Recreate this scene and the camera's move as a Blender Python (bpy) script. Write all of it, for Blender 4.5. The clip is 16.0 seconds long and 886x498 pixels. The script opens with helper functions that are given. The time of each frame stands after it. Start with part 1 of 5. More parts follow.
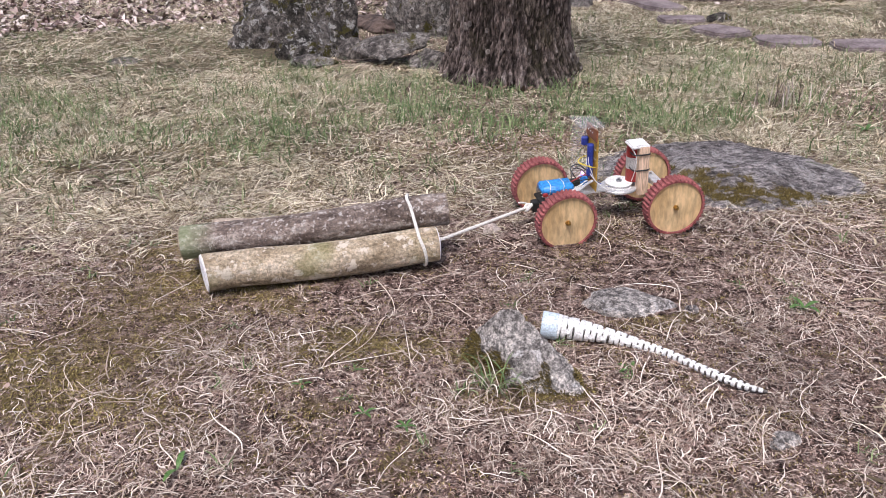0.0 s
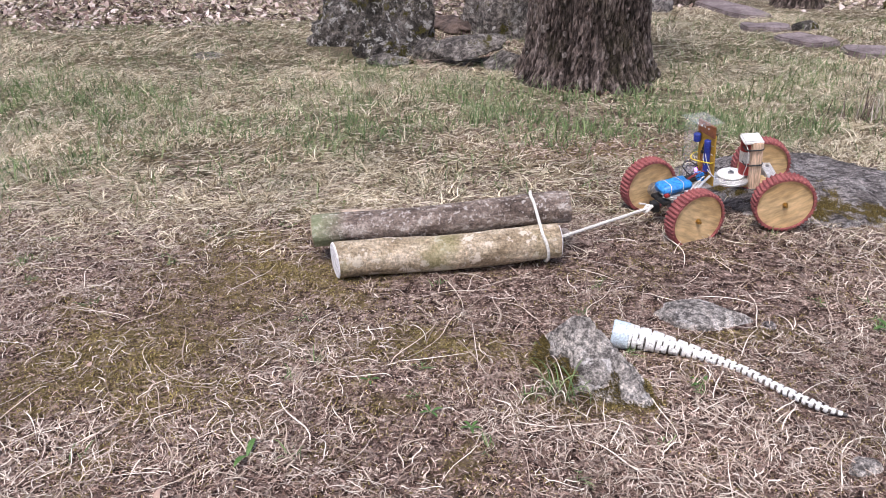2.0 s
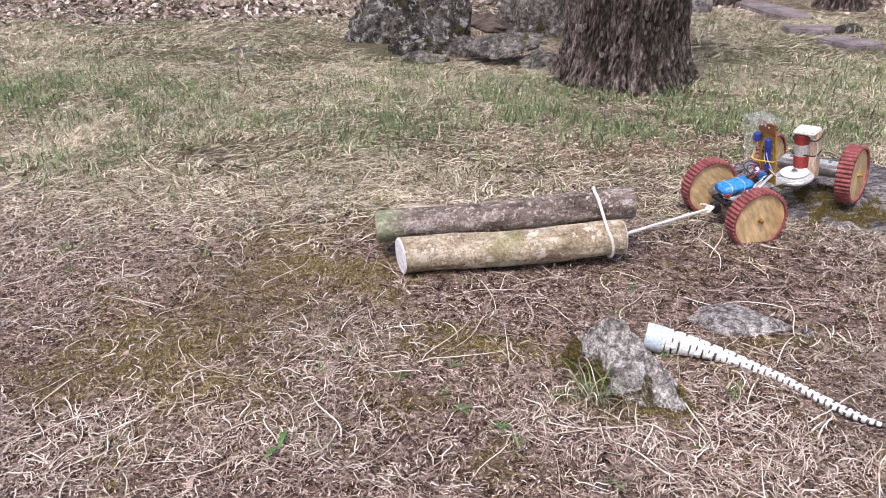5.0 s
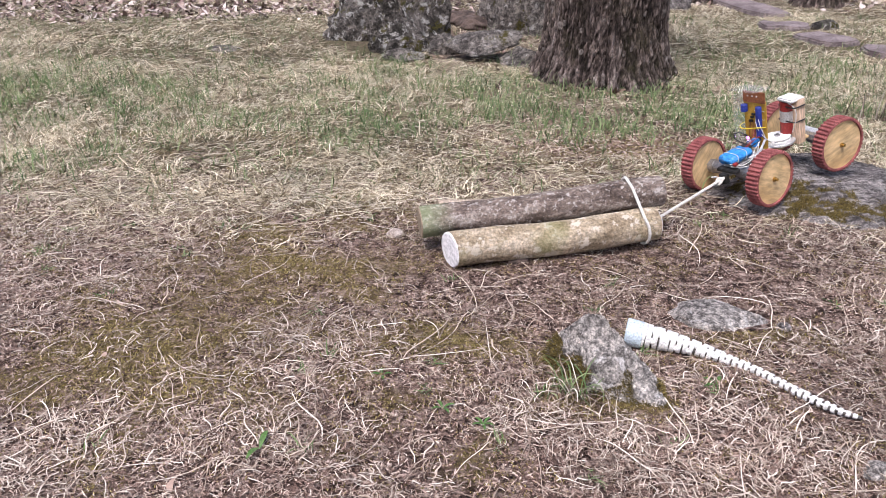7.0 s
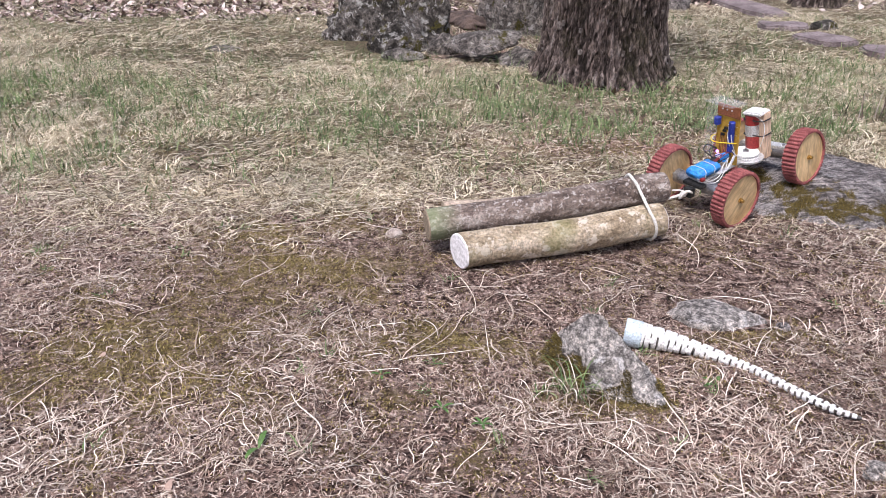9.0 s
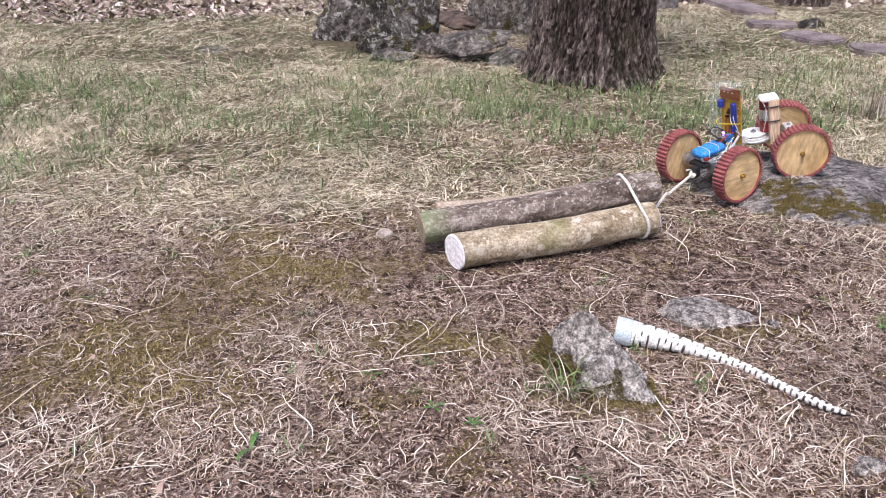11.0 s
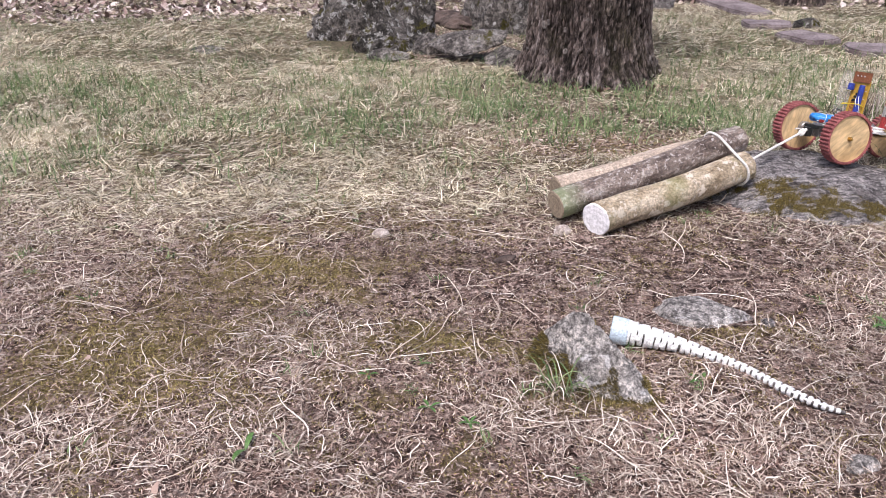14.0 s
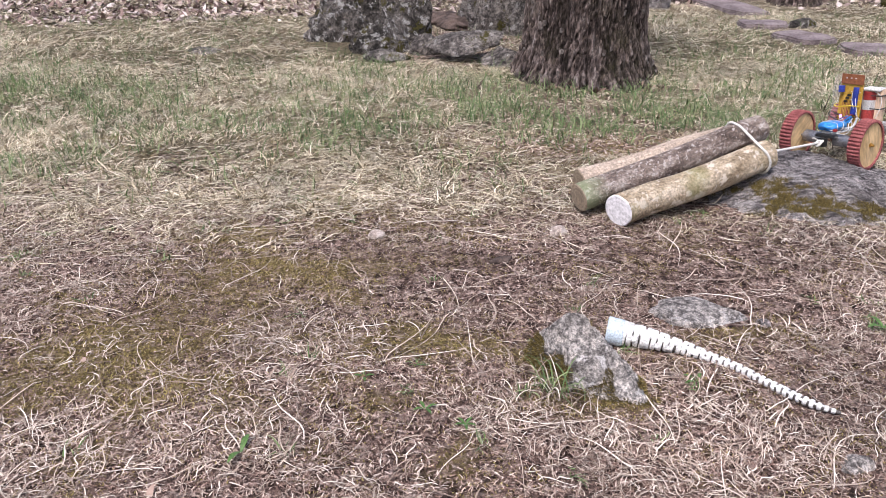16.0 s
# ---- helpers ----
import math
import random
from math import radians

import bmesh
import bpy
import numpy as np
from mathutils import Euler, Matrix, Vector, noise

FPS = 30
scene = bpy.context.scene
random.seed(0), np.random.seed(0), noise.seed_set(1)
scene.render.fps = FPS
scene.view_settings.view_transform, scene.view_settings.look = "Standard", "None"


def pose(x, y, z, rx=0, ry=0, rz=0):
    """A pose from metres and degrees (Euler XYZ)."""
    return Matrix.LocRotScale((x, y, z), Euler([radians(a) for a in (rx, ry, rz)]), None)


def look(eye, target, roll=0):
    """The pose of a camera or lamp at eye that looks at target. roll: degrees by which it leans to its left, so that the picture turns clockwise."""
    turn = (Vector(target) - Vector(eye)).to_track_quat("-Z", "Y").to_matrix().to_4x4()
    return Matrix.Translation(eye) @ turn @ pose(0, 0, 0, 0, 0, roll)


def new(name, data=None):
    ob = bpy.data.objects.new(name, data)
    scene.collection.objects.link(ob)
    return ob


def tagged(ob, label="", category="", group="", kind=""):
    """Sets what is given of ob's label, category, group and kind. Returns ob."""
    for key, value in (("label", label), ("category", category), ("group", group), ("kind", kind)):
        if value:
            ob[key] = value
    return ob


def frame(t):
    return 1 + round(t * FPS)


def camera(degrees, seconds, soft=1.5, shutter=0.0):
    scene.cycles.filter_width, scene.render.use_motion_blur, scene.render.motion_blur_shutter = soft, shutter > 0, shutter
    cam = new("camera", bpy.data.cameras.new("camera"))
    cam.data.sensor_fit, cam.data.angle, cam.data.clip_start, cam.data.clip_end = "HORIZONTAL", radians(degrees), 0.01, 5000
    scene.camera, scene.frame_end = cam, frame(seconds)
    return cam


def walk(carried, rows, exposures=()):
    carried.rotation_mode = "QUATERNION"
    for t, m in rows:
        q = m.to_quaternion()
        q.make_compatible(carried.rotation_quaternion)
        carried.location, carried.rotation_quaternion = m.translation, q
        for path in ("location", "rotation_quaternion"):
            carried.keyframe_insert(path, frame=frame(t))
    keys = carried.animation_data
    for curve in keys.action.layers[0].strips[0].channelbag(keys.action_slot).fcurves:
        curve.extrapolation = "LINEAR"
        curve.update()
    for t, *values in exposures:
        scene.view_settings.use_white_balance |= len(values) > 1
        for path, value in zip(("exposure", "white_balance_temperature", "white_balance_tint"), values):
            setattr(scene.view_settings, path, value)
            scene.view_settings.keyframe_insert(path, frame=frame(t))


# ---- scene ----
# camera: a phone held low by hand, panning slowly after the toy
cam = camera(58.5, 16.0, soft=0.9)
PATH = [
    (0, 0.0188, -0.0021, 0.7398, -24.844, 0.787, -6.390),
    (0.5, 0.0164, -0.0021, 0.7394, -24.857, 0.689, -5.672),
    (1, 0.0149, -0.0021, 0.7408, -24.894, 0.668, -5.524),
    (1.5, 0.0103, -0.0009, 0.7416, -24.850, 0.606, -4.245),
    (2, 0.0031, -0.0005, 0.7400, -24.696, 0.379, -1.162),
    (2.5, 0.0001, -0.0017, 0.7411, -24.744, 0.270, 0.500),
    (3, -0.0025, -0.0013, 0.7415, -24.785, 0.164, 1.037),
    (3.2, -0.0025, -0.0013, 0.7415, -24.800, 0.150, 1.250),
    (4.2, -0.0035, -0.0010, 0.7405, -24.820, 0.090, 1.400),
    (5.5, -0.0039, -0.0005, 0.7397, -24.824, 0.029, 1.231),
    (6, 0.0000, 0.0000, 0.7400, -25.000, 0.000, 0.000),
    (6.5, 0.0000, 0.0000, 0.7400, -25.000, 0.000, 0.000),
    (7, 0.0000, 0.0000, 0.7400, -25.000, 0.000, 0.000),
    (8, 0.0000, 0.0000, 0.7400, -25.000, 0.000, 0.000),
    (8.5, 0.0000, 0.0000, 0.7400, -25.000, 0.000, 0.000),
    (9, -0.0001, 0.0007, 0.7395, -24.998, -0.031, -0.061),
    (10.2, 0.0010, 0.0005, 0.7393, -25.000, 0.020, -0.500),
    (11.5, 0.0021, 0.0003, 0.7390, -24.997, 0.071, -0.882),
    (12, 0.0028, 0.0005, 0.7387, -24.996, 0.048, -0.883),
    (12.5, 0.0029, -0.0001, 0.7399, -25.020, 0.086, -0.955),
    (13, 0.0030, 0.0009, 0.7389, -25.008, 0.077, -0.966),
    (13.5, 0.0031, 0.0003, 0.7393, -25.014, 0.049, -1.061),
    (14, 0.0032, 0.0001, 0.7391, -25.010, 0.054, -1.061),
    (14.5, 0.0028, -0.0003, 0.7408, -25.034, 0.082, -1.101),
    (15, 0.0041, -0.0005, 0.7396, -25.021, 0.112, -1.188),
    (15.5, 0.0033, 0.0001, 0.7399, -25.056, 0.106, -1.135),
    (16, 0.0072, 0.0002, 0.7406, -24.980, 0.129, -1.261),
]
walk(cam, [(t, pose(x, y, z, 90 + p, r, w)) for t, x, y, z, p, r, w in PATH], [(0, 0.77 - 0.15, 6350, 17), (1.5, 0.77 - 0.1, 6350, 17), (3, 0.77 - 0.03, 6350, 17), (5.5, 0.77, 6350, 17), (16, 0.77, 6350, 17)])

# overcast daylight
world = bpy.data.worlds.new("overcast_sky")
scene.world = world
world.use_nodes = True
wn = world.node_tree.nodes
sky = wn.new("ShaderNodeTexSky")
sky.sky_type = "NISHITA"
sky.sun_disc = False
sky.sun_elevation = radians(58)
sky.sun_rotation = radians(200)
sky.air_density, sky.dust_density, sky.ozone_density = 1.0, 4.0, 1.0
wn["Background"].inputs["Strength"].default_value = 0.10
world.node_tree.links.new(sky.outputs[0], wn["Background"].inputs["Color"])
sun = new("sun", bpy.data.lights.new("sun", "SUN"))
sun.data.energy, sun.data.angle, sun.data.color = 2.2, radians(18), (1.0, 0.985, 0.97)
sun.matrix_world = look((-1.2, -2.2, 5.0), (0, 0, 0))


# ---- materials ----
def mat(name, rough=0.7, metal=0.0, spec=0.5):
    m = bpy.data.materials.new(name)
    m.use_nodes = True
    b = m.node_tree.nodes["Principled BSDF"]
    b.inputs["Roughness"].default_value = rough
    b.inputs["Metallic"].default_value = metal
    b.inputs["Specular IOR Level"].default_value = spec
    return m, m.node_tree.nodes, m.node_tree.links, b


def coords(n, l, scale=(1, 1, 1), kind="Object"):
    c, p = n.new("ShaderNodeTexCoord"), n.new("ShaderNodeMapping")
    p.inputs["Scale"].default_value = scale
    l.new(c.outputs[kind], p.inputs["Vector"])
    return p.outputs[0]


def noise_tex(n, l, vec, scale, detail=6, rough=0.6, distort=0.0):
    t = n.new("ShaderNodeTexNoise")
    t.inputs["Scale"].default_value, t.inputs["Detail"].default_value = scale, detail
    t.inputs["Roughness"].default_value, t.inputs["Distortion"].default_value = rough, distort
    l.new(vec, t.inputs["Vector"])
    return t.outputs["Fac"]


def ramp(n, l, fac, stops):
    r = n.new("ShaderNodeValToRGB")
    while len(r.color_ramp.elements) < len(stops):
        r.color_ramp.elements.new(0.5)
    for e, (p, c) in zip(r.color_ramp.elements, stops):
        e.position = p
        e.color = (*c, 1) if len(c) == 3 else c
    l.new(fac, r.inputs["Fac"])
    return r.outputs["Color"]


def mix(n, l, fac, a, b, blend="MIX"):
    x = n.new("ShaderNodeMix")
    x.data_type, x.blend_type = "RGBA", blend
    for s, v in ((0, fac), (6, a), (7, b)):
        if isinstance(v, (int, float)):
            x.inputs[s].default_value = v
        elif isinstance(v, tuple):
            x.inputs[s].default_value = (*v, 1)
        else:
            l.new(v, x.inputs[s])
    return x.outputs[2]


def bump(n, l, b, height, strength=0.5, dist=0.01):
    u = n.new("ShaderNodeBump")
    u.inputs["Strength"].default_value, u.inputs["Distance"].default_value = strength, dist
    l.new(height, u.inputs["Height"])
    l.new(u.outputs[0], b.inputs["Normal"])


def two_tone(name, dark, light, scale, rough=0.7, metal=0.0, stretch=(1, 1, 1), bumps=0.3, dist=0.002, fine=8.0, spec=0.4):
    """Colour that varies at a large and a fine scale, with relief."""
    m, n, l, b = mat(name, rough, metal, spec)
    v = coords(n, l, stretch)
    a, c = noise_tex(n, l, v, scale), noise_tex(n, l, v, scale * fine)
    col = ramp(n, l, a, [(0.38, dark), (0.62, light)])
    grey = ramp(n, l, c, [(0.36, (0.55, 0.55, 0.55)), (0.64, (1.25, 1.25, 1.25))])
    l.new(mix(n, l, 0.8, col, grey, "MULTIPLY"), b.inputs["Base Color"])
    bump(n, l, b, c, bumps, dist)
    return m


def rock_material(name, dark, light, lichen, moss_amount, relief=0.02, cover=0.45, grain=(1, 1, 1)):
    """Weathered granite: broad tones, mineral grain, crisp lichen crusts and a little moss."""
    m, n, l, b = mat(name, 0.9, 0, 0.2)
    v, g = coords(n, l), coords(n, l, grain)
    col = ramp(n, l, noise_tex(n, l, v, 9, 8, 0.7), [(0.42, dark), (0.58, light)])
    mid = ramp(n, l, noise_tex(n, l, g, 58, 10, 0.8), [(0.43, (0.22, 0.21, 0.21)), (0.5, (0.9, 0.9, 0.9)), (0.57, (1.7, 1.68, 1.65))])
    col = mix(n, l, 0.85, col, mid, "MULTIPLY")
    speck = ramp(n, l, noise_tex(n, l, v, 260, 5, 0.8), [(0.44, (0.4, 0.4, 0.4)), (0.56, (1.5, 1.5, 1.5))])
    col = mix(n, l, 0.75, col, speck, "MULTIPLY")
    crust = noise_tex(n, l, v, 24, 10, 0.74, 0.4)
    lf = ramp(n, l, crust, [(1.0 - cover, (0, 0, 0)), (1.025 - cover, (0.8, 0.8, 0.8))])
    dust = mix(n, l, 0.5, lichen, speck, "MULTIPLY")
    col = mix(n, l, lf, col, dust)
    white = ramp(n, l, noise_tex(n, l, v, 33, 8, 0.7, 0.3), [(0.655, (0, 0, 0)), (0.67, (0.8, 0.8, 0.8))])
    col = mix(n, l, white, col, (0.66, 0.65, 0.63))
    if moss_amount > 0:
        mf = ramp(n, l, noise_tex(n, l, v, 14, 8, 0.75), [(0.60 - moss_amount, (0, 0, 0)), (0.64 - moss_amount, (1, 1, 1))])
        mc = ramp(n, l, noise_tex(n, l, v, 120, 4), [(0.3, (0.03, 0.027, 0.008)), (0.7, (0.12, 0.105, 0.03))])
        col = mix(n, l, mf, col, mc)
    l.new(col, b.inputs["Base Color"])
    bump(n, l, b, noise_tex(n, l, g, 60, 12, 0.78), 1.0, relief)
    return m


def ground_material():
    m, n, l, b = mat("bare_soil_and_moss", 0.95, 0, 0.15)
    v = coords(n, l)
    soil = ramp(n, l, noise_tex(n, l, v, 38, 12, 0.8), [(0.42, (0.045, 0.028, 0.023)), (0.5, (0.185, 0.125, 0.106)), (0.58, (0.5, 0.39, 0.345))])
    crumbs = ramp(n, l, noise_tex(n, l, v, 190, 6, 0.8), [(0.42, (0.3, 0.28, 0.27)), (0.58, (1.65, 1.6, 1.55))])
    col = mix(n, l, 0.85, soil, crumbs, "MULTIPLY")
    moss = ramp(n, l, noise_tex(n, l, v, 150, 5, 0.7), [(0.36, (0.085, 0.062, 0.022)), (0.64, (0.42, 0.325, 0.13))])
    at = n.new("ShaderNodeAttribute")
    at.attribute_name = "moss"
    mf = noise_tex(n, l, v, 9, 8, 0.75)
    add = n.new("ShaderNodeMath")
    add.operation = "ADD"
    l.new(mf, add.inputs[0])
    l.new(at.outputs["Fac"], add.inputs[1])
    mask = ramp(n, l, add.outputs[0], [(0.6, (0, 0, 0)), (0.82, (0.7, 0.7, 0.7))])
    col = mix(n, l, mask, col, moss)
    lawn = ramp(n, l, noise_tex(n, l, v, 70, 10, 0.85), [(0.38, (0.04, 0.03, 0.02)), (0.5, (0.15, 0.118, 0.075)), (0.63, (0.42, 0.36, 0.26))])
    green = ramp(n, l, noise_tex(n, l, v, 1.6, 6, 0.7), [(0.45, (0, 0, 0)), (0.65, (0.6, 0.6, 0.6))])
    lawn = mix(n, l, green, lawn, (0.10, 0.13, 0.045))
    at2 = n.new("ShaderNodeAttribute")
    at2.attribute_name = "lawn"
    l.new(mix(n, l, at2.outputs["Fac"], col, lawn), b.inputs["Base Color"])
    bump(n, l, b, noise_tex(n, l, v, 90, 12, 0.8), 1.0, 0.03)
    return m


def blade_material(name, stops, rough=0.7):
    """Blades take their colour one by one, with a large drift over the lawn."""
    m, n, l, b = mat(name, rough, 0, 0.3)
    g = n.new("ShaderNodeNewGeometry")
    col = ramp(n, l, g.outputs["Random Per Island"], stops)
    drift = ramp(n, l, noise_tex(n, l, coords(n, l), 3.5, 4), [(0.3, (0.72, 0.72, 0.70)), (0.7, (1.12, 1.1, 1.06))])
    l.new(mix(n, l, 1.0, col, drift, "MULTIPLY"), b.inputs["Base Color"])
    return m


SOIL = ground_material()
STRAW = blade_material("dry_straw", [(0.0, (0.15, 0.1, 0.082)), (0.35, (0.39, 0.31, 0.255)), (0.7, (0.62, 0.53, 0.455)), (1.0, (0.88, 0.81, 0.74))])
LAWN = blade_material("faded_grass", [(0.0, (0.045, 0.033, 0.017)), (0.28, (0.21, 0.166, 0.096)), (0.6, (0.54, 0.465, 0.335)), (1.0, (0.94, 0.87, 0.72))])
GREEN = blade_material("young_grass", [(0.0, (0.06, 0.11, 0.04)), (0.6, (0.14, 0.21, 0.08)), (1.0, (0.32, 0.38, 0.2))])
LITTER = blade_material("fallen_leaves", [(0.0, (0.06, 0.036, 0.034)), (0.45, (0.24, 0.165, 0.15)), (0.75, (0.48, 0.39, 0.37)), (1.0, (0.74, 0.67, 0.65))])
MOSS = blade_material("moss_tips", [(0.0, (0.07, 0.05, 0.017)), (0.5, (0.22, 0.17, 0.055)), (0.85, (0.38, 0.31, 0.11)), (1.0, (0.52, 0.43, 0.19))])
DARK_MOSS = blade_material("brown_olive_moss", [(0.0, (0.04, 0.028, 0.009)), (0.5, (0.12, 0.09, 0.028)), (0.85, (0.21, 0.165, 0.05)), (1.0, (0.34, 0.27, 0.11))])
CHAFF = blade_material("brown_chaff", [(0.0, (0.045, 0.025, 0.02)), (0.4, (0.19, 0.118, 0.096)), (0.75, (0.42, 0.305, 0.258)), (1.0, (0.76, 0.65, 0.58))])
DEAD_LEAF = blade_material("dead_leaf", [(0.0, (0.06, 0.036, 0.028)), (0.6, (0.2, 0.13, 0.105)), (1.0, (0.42, 0.31, 0.26))])
GRANITE = rock_material("lichened_granite", (0.04, 0.036, 0.032), (0.17, 0.152, 0.14), (0.5, 0.49, 0.47), 0.05, 0.03, 0.455)
MOSSY = rock_material("mossy_granite", (0.28, 0.257, 0.24), (0.47, 0.44, 0.415), (0.66, 0.64, 0.63), 0.0, 0.012, 0.43)
LEDGE = rock_material("ledge_granite", (0.18, 0.163, 0.16), (0.4, 0.37, 0.365), (0.5, 0.475, 0.47), 0.0, 0.025, 0.44, (0.5, 1.5, 1))
SLAB = rock_material("dark_weathered_stone", (0.09, 0.08, 0.074), (0.24, 0.218, 0.2), (0.42, 0.4, 0.38), 0.03, 0.02, 0.43)
FLAG = two_tone("weathered_flagstone", (0.13, 0.1, 0.1), (0.26, 0.215, 0.215), 9, 0.85, dist=0.006)


# ---- helpers for meshes ----
def link(name, verts, faces, material, parent=None, smooth=False, label=""):
    me = bpy.data.meshes.new(name)
    me.from_pydata(verts, [], faces)
    me.materials.append(material)
    if smooth:
        me.polygons.foreach_set("use_smooth", [True] * len(me.polygons))
    me.update()
    ob = new(name, me)
    if parent:
        ob.parent = parent
    if label:
        ob["label"] = label
    return ob


def part(name, bm, material, parent=None, label="", smooth=False):
    me = bpy.data.meshes.new(name)
    bm.to_mesh(me)
    bm.free()
    me.materials.append(material)
    if smooth:
        me.polygons.foreach_set("use_smooth", [True] * len(me.polygons))
    ob = new(name, me)
    if parent:
        ob.parent = parent
    if label:
        ob["label"] = label
    return ob


def smoothstep(a, b, x):
    t = np.clip((x - a) / (b - a), 0, 1)
    return t * t * (3 - 2 * t)


def wave(x, y, s, k=0):
    """A cheap smooth field between -1 and 1 with features about 1/s metres wide."""
    return (np.sin(x * s * 3.1 + 1.7 * np.sin(y * s * 2.3 + k) + k) + np.sin(y * s * 3.7 + 1.3 * np.sin(x * s * 2.9 + 2 * k) + 1.9 * k)
            + np.sin((x + y) * s * 5.3 + 1.1 * np.sin((x - y) * s * 4.1 + k))) / 3


def near(x, y, cx, cy, rx, ry):
    return np.exp(-((x - cx) / rx) ** 2 - ((y - cy) / ry) ** 2)


def ledge_height(x, y):
    """The flat bedrock ledge that the toy climbs: its height over the ground."""
    u, v = x - 0.985 + 0.03 * wave(x, y, 2.2, 3), y - 1.957 + 0.06 * (x - 0.98) + 0.03 * wave(x, y, 2.4, 5)
    d = np.sqrt((u / np.where(u < 0, 0.33, 0.365)) ** 2 + (v / np.where(v < 0, 0.29, 0.31)) ** 2)
    return 0.064 * (1 - smoothstep(0.3, 1.0, d)) + 0.003 * wave(x, y, 9, 2) * (d < 1.1) - 0.02 * smoothstep(0.93, 1.12, d) - 0.02 * near(x, y, 1.1, 1.98, 0.13, 0.1)


def ground_height(x, y):
    z = 0.006 * wave(x, y, 1.1, 1) + 0.004 * wave(x, y, 4.2, 2) + 0.0025 * wave(x, y, 11, 4)
    z = z - 0.013 * near(x, y, 0.52, 1.56, 0.15, 0.08)
    return z + 0.05 * smoothstep(7, 14, y) * wave(x, y, 0.2, 6)


def spread(fine0, fine1, step, reach):
    mid = list(np.arange(fine0, fine1, step))
    out, d = [], step
    while sum(out) < reach:
        d *= 1.35
        out.append(d)
    lo = fine0 - np.cumsum(out)[::-1]
    hi = fine1 + np.cumsum(out)
    return np.concatenate([lo, mid, hi])


# moss beds: centre, reach, strength
BEDS = ((-0.46, 1.23, 0.17, 0.12, 1), (-0.35, 1.43, 0.17, 0.10, 0.9), (-0.45, 1.04, 0.15, 0.09, 0.8), (-0.64, 1.14, 0.11, 0.10, 0.7), (-0.27, 1.52, 0.15, 0.07, 0.9), (-0.06, 1.23, 0.10, 0.06, 0.9),
        (0.06, 1.19, 0.09, 0.05, 0.8), (-0.11, 0.96, 0.07, 0.05, 0.6), (0.54, 1.215, 0.06, 0.025, 1.2), (0.27, 1.01, 0.08, 0.03, 1.3), (0.19, 1.12, 0.04, 0.04, 1), (0.66, 2.33, 0.2, 0.12, 0.8),
        (0.42, 2.3, 0.22, 0.1, 0.7), (-0.24, 1.9, 0.12, 0.06, 0.9), (0.62, 1.24, 0.08, 0.06, 0.5), (-0.2, 1.74, 0.2, 0.07, 0.8), (-0.45, 1.66, 0.15, 0.06, 0.6))


def moss_field(x, y):
    f = 0.12 + 0.25 * wave(x, y, 4, 2) + 0.22 * wave(x, y, 11, 5) + 0.2 * wave(x, y, 27, 3)
    for cx, cy, rx, ry, a in BEDS:
        f = f + 0.55 * a * near(x, y, cx, cy, rx * 1.2, ry * 1.2)
    return np.clip(f, 0, 1)


def bare(x, y):
    """How bare the soil is, 0 to 1: the worn track of the logs and the moss beds."""
    b = 0.9 * near(x, y, 0.36, 1.52, 0.3, 0.11) + 0.55 * np.clip(moss_field(x, y), 0, 1) + 0.4 * near(x, y, 0.1, 1.27, 0.22, 0.1)
    b += 0.6 * near(x, y, -0.05, 1.5, 0.2, 0.1) + 0.75 * near(x, y, 0.62, 1.28, 0.15, 0.1) + 0.6 * near(x, y, 0.6, 1.05, 0.1, 0.1)
    b += 0.5 * near(x, y, 0.5, 2.3, 0.4, 0.13) + 0.8 * near(x, y, 0.45, 2.6, 0.5, 0.28) + 0.5 * near(x, y, 0.66, 3.0, 0.5, 0.12) + 0.8 * near(x, y, 0.68, 1.5, 0.14, 0.1) + 0.9 * near(x, y, 0.66, 1.86, 0.16, 0.14) + 0.7 * near(x, y, -0.07, 1.01, 0.07, 0.05) + 0.7 * near(x, y, 0.03, 0.88, 0.06, 0.05) + 0.6 * near(x, y, 0.3, 1.21, 0.06, 0.05) + 0.5 * near(x, y, -0.05, 1.4, 0.2, 0.07) + 0.4 * near(x, y, 0.72, 1.55, 0.3, 0.12) + 0.95 * near(x, y, 1.85, 2.5, 0.3, 0.35) + 0.9 * near(x, y, 0.22, 4.15, 0.25, 0.35) + 0.45 * near(x, y, -0.15, 1.72, 0.3, 0.1) + 0.85 * near(x, y, 0.15, 3.62, 0.3, 0.16)
    return np.clip(b, 0, 0.95)


